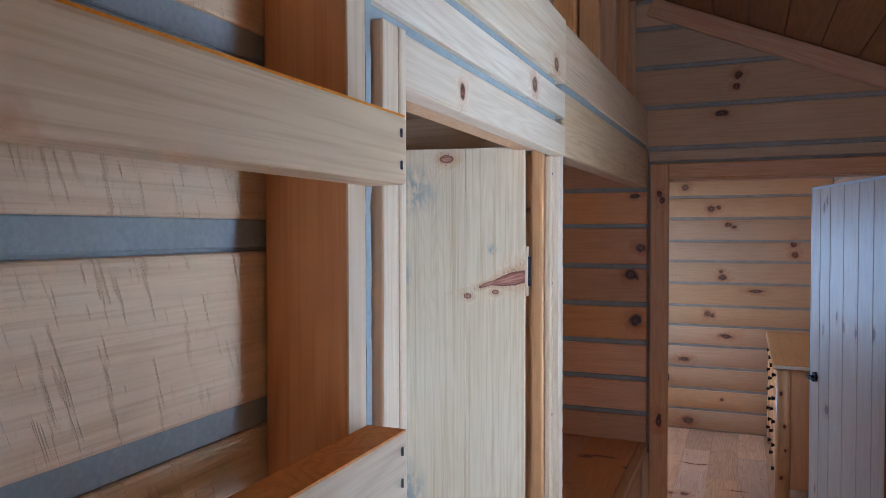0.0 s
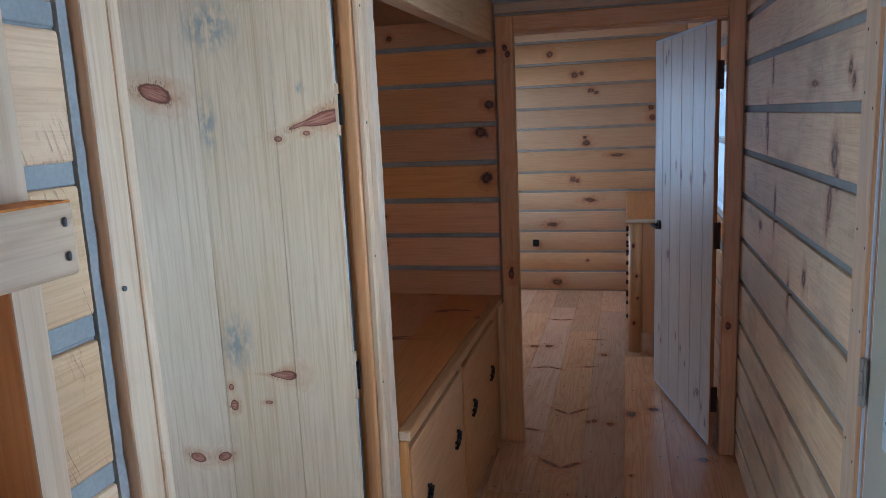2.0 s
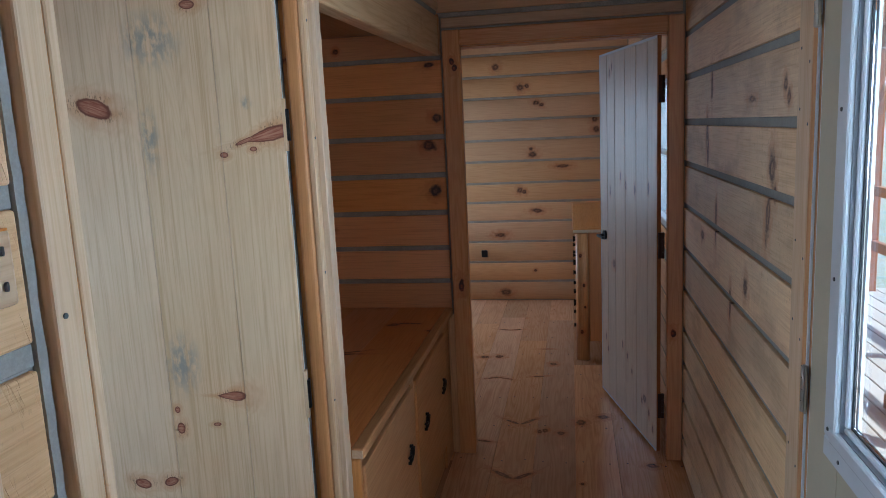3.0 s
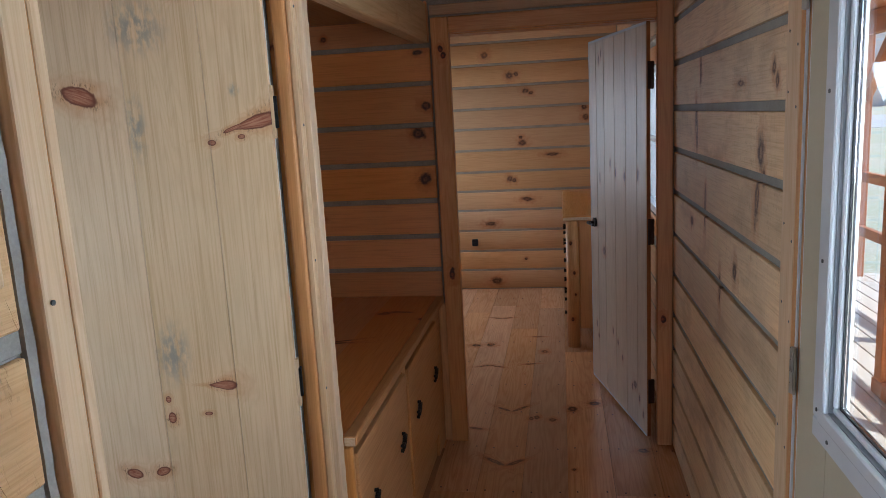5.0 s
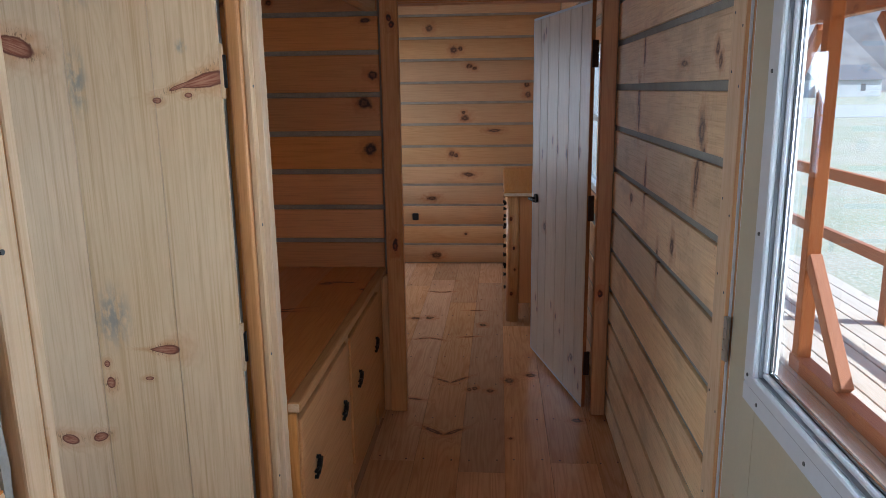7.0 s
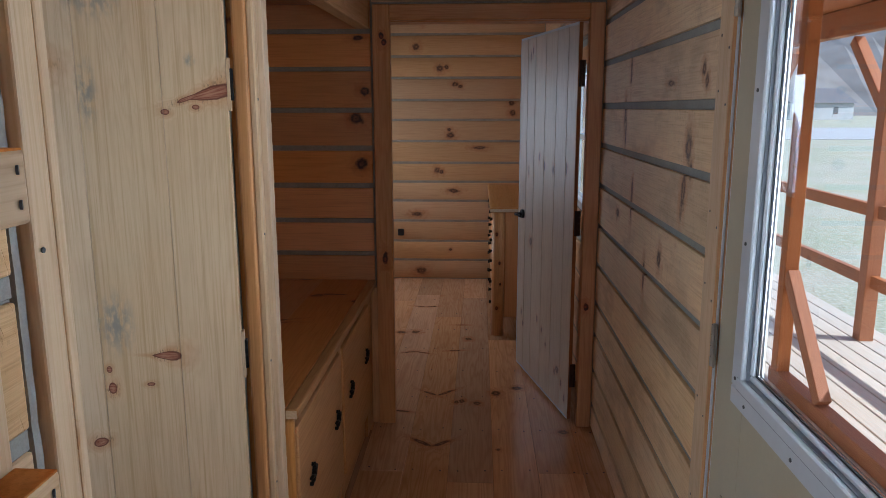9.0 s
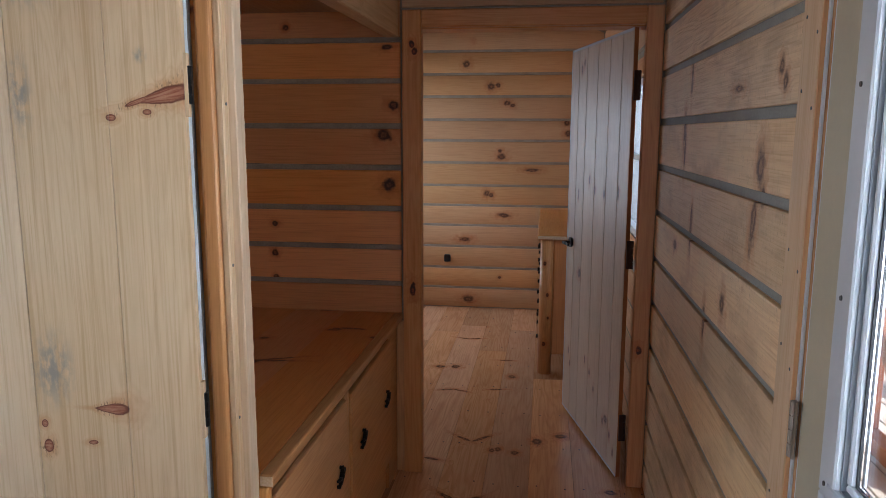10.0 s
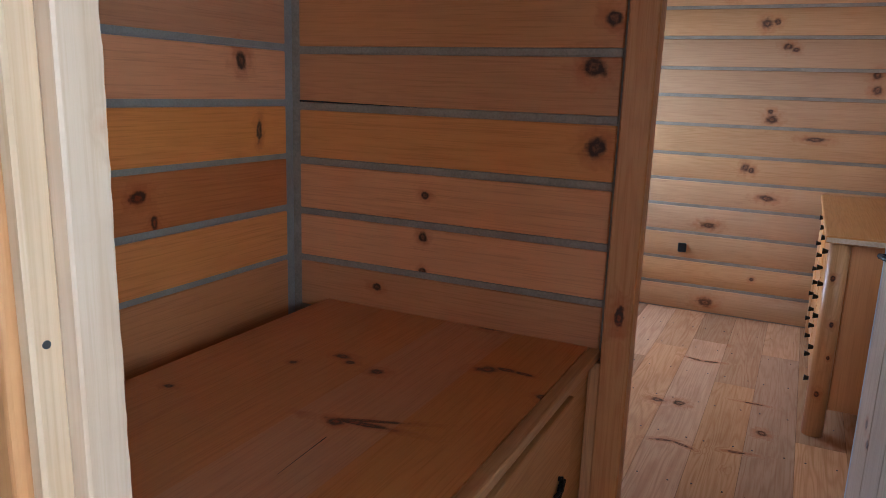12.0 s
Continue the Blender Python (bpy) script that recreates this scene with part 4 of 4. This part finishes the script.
def bird_pull(parent, x, y, z):
    """A small black cast pull: a stout leaning twig with a side shoot, standing off the front."""
    grip = bmesh.new()
    pts = [Vector((x + 0.006 + 0.005 * math.sin(math.pi * k / 6), y - 0.020 + 0.040 * k / 6 + 0.004 * math.sin(k * 1.6), z - 0.029 + 0.058 * k / 6)) for k in range(7)]
    for k, (a, b) in enumerate(zip(pts, pts[1:])):
        rod(a, b, 0.0045 + 0.0035 * math.sin(math.pi * (k + 0.5) / 6), 8, bm=grip)
    bmesh.ops.create_icosphere(grip, subdivisions=1, radius=0.0095, matrix=Matrix.Translation(pts[4]))
    p = part("pull", grip, iron, parent, "black cast iron twig pull", smooth=True)
    bm = rod((x + 0.008, y - 0.036, z + 0.002), (x + 0.012, y + 0.004, z - 0.003), 0.0045, 8, 0.0065)
    rod((x + 0.012, y + 0.004, z - 0.002), (x + 0.011, y + 0.036, z + 0.014), 0.0065, 8, 0.004, bm=bm)
    part("shoot", bm, iron, p, smooth=True)
    for dz in (-0.026, 0.025):
        part("foot", rod((x, y + dz * 0.6, z + dz), (x + 0.008, y + dz * 0.6, z + dz), 0.0065, 10, 0.005), iron, p)


for ya, yb in ((2.100, 2.738), (2.790, 3.425)):
    dr = part("drawer_front", slab(0.160, 0.180, ya, yb, 0.150, 0.668, 0.004, 2), drawer_wood, plat)
    w = yb - ya
    for y in (yb - 0.80 * w, yb - 0.18 * w):
        bird_pull(dr, 0.180, y, 0.455)

# ---- bedroom things ----
dresser = empty_thing("dresser", pose(0, 0, 0), "golden pine log-post dresser with black pulls", "dresser")
part("top", slab(0.765, 1.245, 5.045, 6.62, 0.868, 0.900, 0.008, 2), dresser_top_wood, dresser)
part("top_edge", slab(0.768, 1.243, 5.0425, 5.0448, 0.874, 0.894), casing_wood_y, dresser, "pale front edge of the top")
part("carcass", slab(0.815, 1.235, 5.10, 6.57, 0.12, 0.866, 0.003), dresser_wood, dresser)
for x, y in ((0.825, 5.095), (1.215, 5.095), (0.825, 6.575), (1.215, 6.575)):
    bm = bmesh.new()
    rod((x, y, 0.0), (x, y, 0.867), 0.045, 18, 0.041, bm=bm)
    part("post", bm, post_wood, dresser, smooth=True)
part("end_panel", slab(0.872, 1.170, 5.088, 5.098, 0.13, 0.866, 0.002), dresser_wood, dresser)
for r in range(5):
    z0 = 0.11 + r * 0.152
    for c in range(2):
        y0 = 5.15 + c * 0.70
        dr = part("drawer", slab(0.795, 0.814, y0, y0 + 0.67, z0, z0 + 0.138, 0.004), dresser_wood, dresser)
        for y in (y0 + 0.15, y0 + 0.52):
            part("knob", rod((0.794, y, z0 + 0.07), (0.768, y, z0 + 0.07), 0.007, 10, 0.015), iron, dr)
outlet = empty_thing("outlet_box", pose(-0.028, 6.755, 0.442), "small black electrical box hole in the boards", "outlet")
part("plate", slab(-0.028, 0.028, -0.006, 0.002, -0.034, 0.030, 0.008, 2), black_void, outlet)



def window(name, m, w, h, label, bars=None):
    """A window in its own frame: x along the wall, y outwards, z up from the middle."""
    ob = structure(name, slab(-w / 2 - 0.08, w / 2 + 0.08, -0.026, -0.001, -h / 2 - 0.08, -h / 2, 0.003), amber_head, label)
    ob.matrix_basis = m
    part("casing", slab(-w / 2 - 0.08, w / 2 + 0.08, -0.026, -0.001, h / 2, h / 2 + 0.08, 0.003), amber_head, ob)
    for s_ in (-1, 1):
        a, b = sorted((s_ * w / 2, s_ * (w / 2 + 0.08)))
        part("casing", slab(a, b, -0.026, -0.001, -h / 2, h / 2, 0.003), amber_casing, ob)
        a, b = sorted((s_ * (w / 2 - 0.002), s_ * (w / 2 - 0.04)))
        part("sash_stile", slab(a, b, 0.0, 0.07, -h / 2 + 0.002, h / 2 - 0.002, 0.003), white_pvc, ob)
        a, b = sorted((s_ * (h / 2 - 0.002), s_ * (h / 2 - 0.04)))
        part("sash_rail", slab(-w / 2 + 0.041, w / 2 - 0.041, 0.0, 0.07, a, b, 0.003), white_pvc, ob)
    if bars:
        for k in range(bars[0]):
            x = -w / 2 + w * (k + 1) / (bars[0] + 1)
            part("glazing_bar", slab(x - 0.008, x + 0.008, 0.022, 0.034, -h / 2 + 0.041, h / 2 - 0.041, 0.002), jamb_wood, ob)
        for k in range(bars[1]):
            z = -h / 2 + h * (k + 1) / (bars[1] + 1)
            part("glazing_bar", slab(-w / 2 + 0.041, w / 2 - 0.041, 0.020, 0.035, z - 0.008, z + 0.008, 0.002), jamb_wood, ob)
    else:
        part("meeting_rail", slab(-w / 2 + 0.041, w / 2 - 0.041, 0.02, 0.055, -0.015, 0.015, 0.003), white_pvc, ob)
    p = part("pane", slab(-w / 2 + 0.041, w / 2 - 0.041, 0.036, 0.040, -h / 2 + 0.041, h / 2 - 0.041), glass, ob)
    p.visible_shadow = False
    return ob


window("window_1", pose(1.262, 4.40, 1.40, 0, 0, -90), 0.896, 0.796, "bedroom window with amber casing and white sash")
window("window_2", pose(-0.905, 6.15, 1.32, 0, 0, 90), 1.056, 1.036, "bedroom window with amber casing and dark glazing bars", (2, 3))
# unseen window, added as the opening for the bathroom fill light
window("window_4", pose(-0.905, 1.30, 1.20, 0, 0, 90), 0.836, 0.716, "small added bathroom window, unseen, with amber casing and white sash")
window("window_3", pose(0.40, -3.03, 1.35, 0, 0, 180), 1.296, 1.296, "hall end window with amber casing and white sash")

# ---- outside: porch deck, rail, lawn, road, far house ----
ground = structure("ground", slab(-400, 400, -400, 400, -1.0, -0.62), grass, "dry winter lawn")
road = structure("road", slab(-300, 300, 52, 82, -0.63, -0.60), road_mat, "pale road beyond the lawn")
deck = structure("deck", slab(1.36, 3.68, -3.0, 7.6, -0.40, -0.135), redwood_y, "porch deck of pale weathered boards")
k = 0
x = 1.365
while x < 3.66:
    part("deck_board", slab(x, x + 0.132, -3.0, 7.6, -0.132, -0.10, 0.004), deck_wood, deck)
    x += 0.139
porch = structure("porch_roof", slab(1.45, 3.75, -3.2, 7.8, 2.30, 2.36), redwood_y, "porch roof on stained posts")
for y in (-2.9, 0.4, 5.40, 7.5):
    part("post", slab(3.45, 3.55, y - 0.05, y + 0.05, -0.10, 2.10, 0.004), redwood, porch)
    for s_ in (1, -1):
        b = part("knee_brace", slab(3.46, 3.54, -0.04, 0.04, -0.36, 0.36, 0.004), redwood, porch)
        b.matrix_basis = pose(0, y + s_ * 0.27, 1.80, -s_ * 45, 0, 0)
part("beam", slab(3.45, 3.55, -3.1, 7.7, 2.10, 2.295, 0.004), redwood_y, porch)
rail = tagged(new("porch_railing"), label="stained timber porch railing with two rails", category="railing")
for z in (0.30, 0.80):
    part("rail", slab(3.475, 3.525, 0.46, 5.34, z, z + 0.09, 0.003), redwood_y, rail)
    part("rail", slab(3.475, 3.525, 5.46, 7.44, z, z + 0.09, 0.003), redwood_y, rail)
rng_hill = random.Random(3)
house = empty_thing("far_house", pose(60, 138, -0.6, 0, 0, 20), "pale gabled house beyond the road", "house")
part("wall", slab(-7, 7, -4, 4, 0, 3.0), siding, house)
bm = bmesh.new()
vs = [[bm.verts.new(c) for c in ((x, -4.5, 2.9), (x, 4.5, 2.9), (x, 0, 5.6))] for x in (-7.4, 7.4)]
bm.faces.new(vs[0]), bm.faces.new(vs[1][::-1])
for i in range(3):
    j = (i + 1) % 3
    bm.faces.new((vs[0][j], vs[0][i], vs[1][i], vs[1][j]))
bmesh.ops.recalc_face_normals(bm, faces=bm.faces[:])
part("roof", bm, roof_dark, house)
for x in (-4.0, 3.0):
    part("window", slab(x - 0.5, x + 0.5, -4.05, -3.99, 1.0, 2.2), roof_dark, house)
bm = bmesh.new()
cols = []
for k in range(61):
    x = -150 + k * 8.0
    h = 26 + 9 * math.sin(k * 0.21) + 4 * math.sin(k * 0.9 + 1) + rng_hill.uniform(-0.8, 0.8)
    cols.append([bm.verts.new(c) for c in ((x, 200, -1), (x, 240, h * 0.7), (x, 280, h), (x, 330, -1))])
for a, b in zip(cols, cols[1:]):
    for i in range(3):
        bm.faces.new((a[i], b[i], b[i + 1], a[i + 1]))
bmesh.ops.recalc_face_normals(bm, faces=bm.faces[:])
structure("backdrop", bm, hill_mat, "low bare wooded hill in the distance")
stand = empty_thing("braced_timber_stand", pose(0, 0, 0), "stained timber frame with foot beam and diagonal brace on the deck", "timber stand")
part("foot_beam", slab(2.50, 2.59, 1.9, 4.56, -0.10, -0.012, 0.004), redwood_y, stand)
part("post", slab(2.505, 2.585, 4.46, 4.54, -0.012, 2.28, 0.004), redwood, stand)
br = part("brace", slab(-0.035, 0.035, -0.04, 0.04, -0.40, 0.40, 0.004), redwood, stand)
br.matrix_basis = pose(2.545, 4.20, 0.30, -41, 0, 0)

# ---- floor planks, laid along the cabin ----
rng = random.Random(5)
x = -1.0065
row = 0
nails = bmesh.new()
while x < 1.26:
    x1 = min(x + 0.1965, 1.262)
    y = -3.03 - rng.uniform(0, 1.2)
    if row == 7:
        y = 5.503 - 3.66 * 3
    while y < 6.77:
        y1 = y + (3.66 if row == 7 else rng.choice((2.44, 3.05, 3.66)))
        a, b = max(y, -3.03), min(y1, 6.775)
        if b - a > 0.05:
            part("plank", slab(max(x, -0.934) + 0.0004, x1 - 0.0004, a + 0.0004, b - 0.0004, -0.020, rng.uniform(-0.0008, 0.0004), 0.0012), floor_wood, floor)
        y = y1
    yy = 1.9
    while yy < 6.7:
        for f in (0.2, 0.8):
            nx, ny = x + (x1 - x) * f + rng.uniform(-0.006, 0.006), yy + rng.uniform(-0.012, 0.012)
            rod((nx, ny, -0.001), (nx, ny, 0.0012), 0.0042, 6, bm=nails)
        yy += 0.41
    x = x1
    row += 1
tagged(part("nail_heads", nails, iron, floor), kind="stuff")
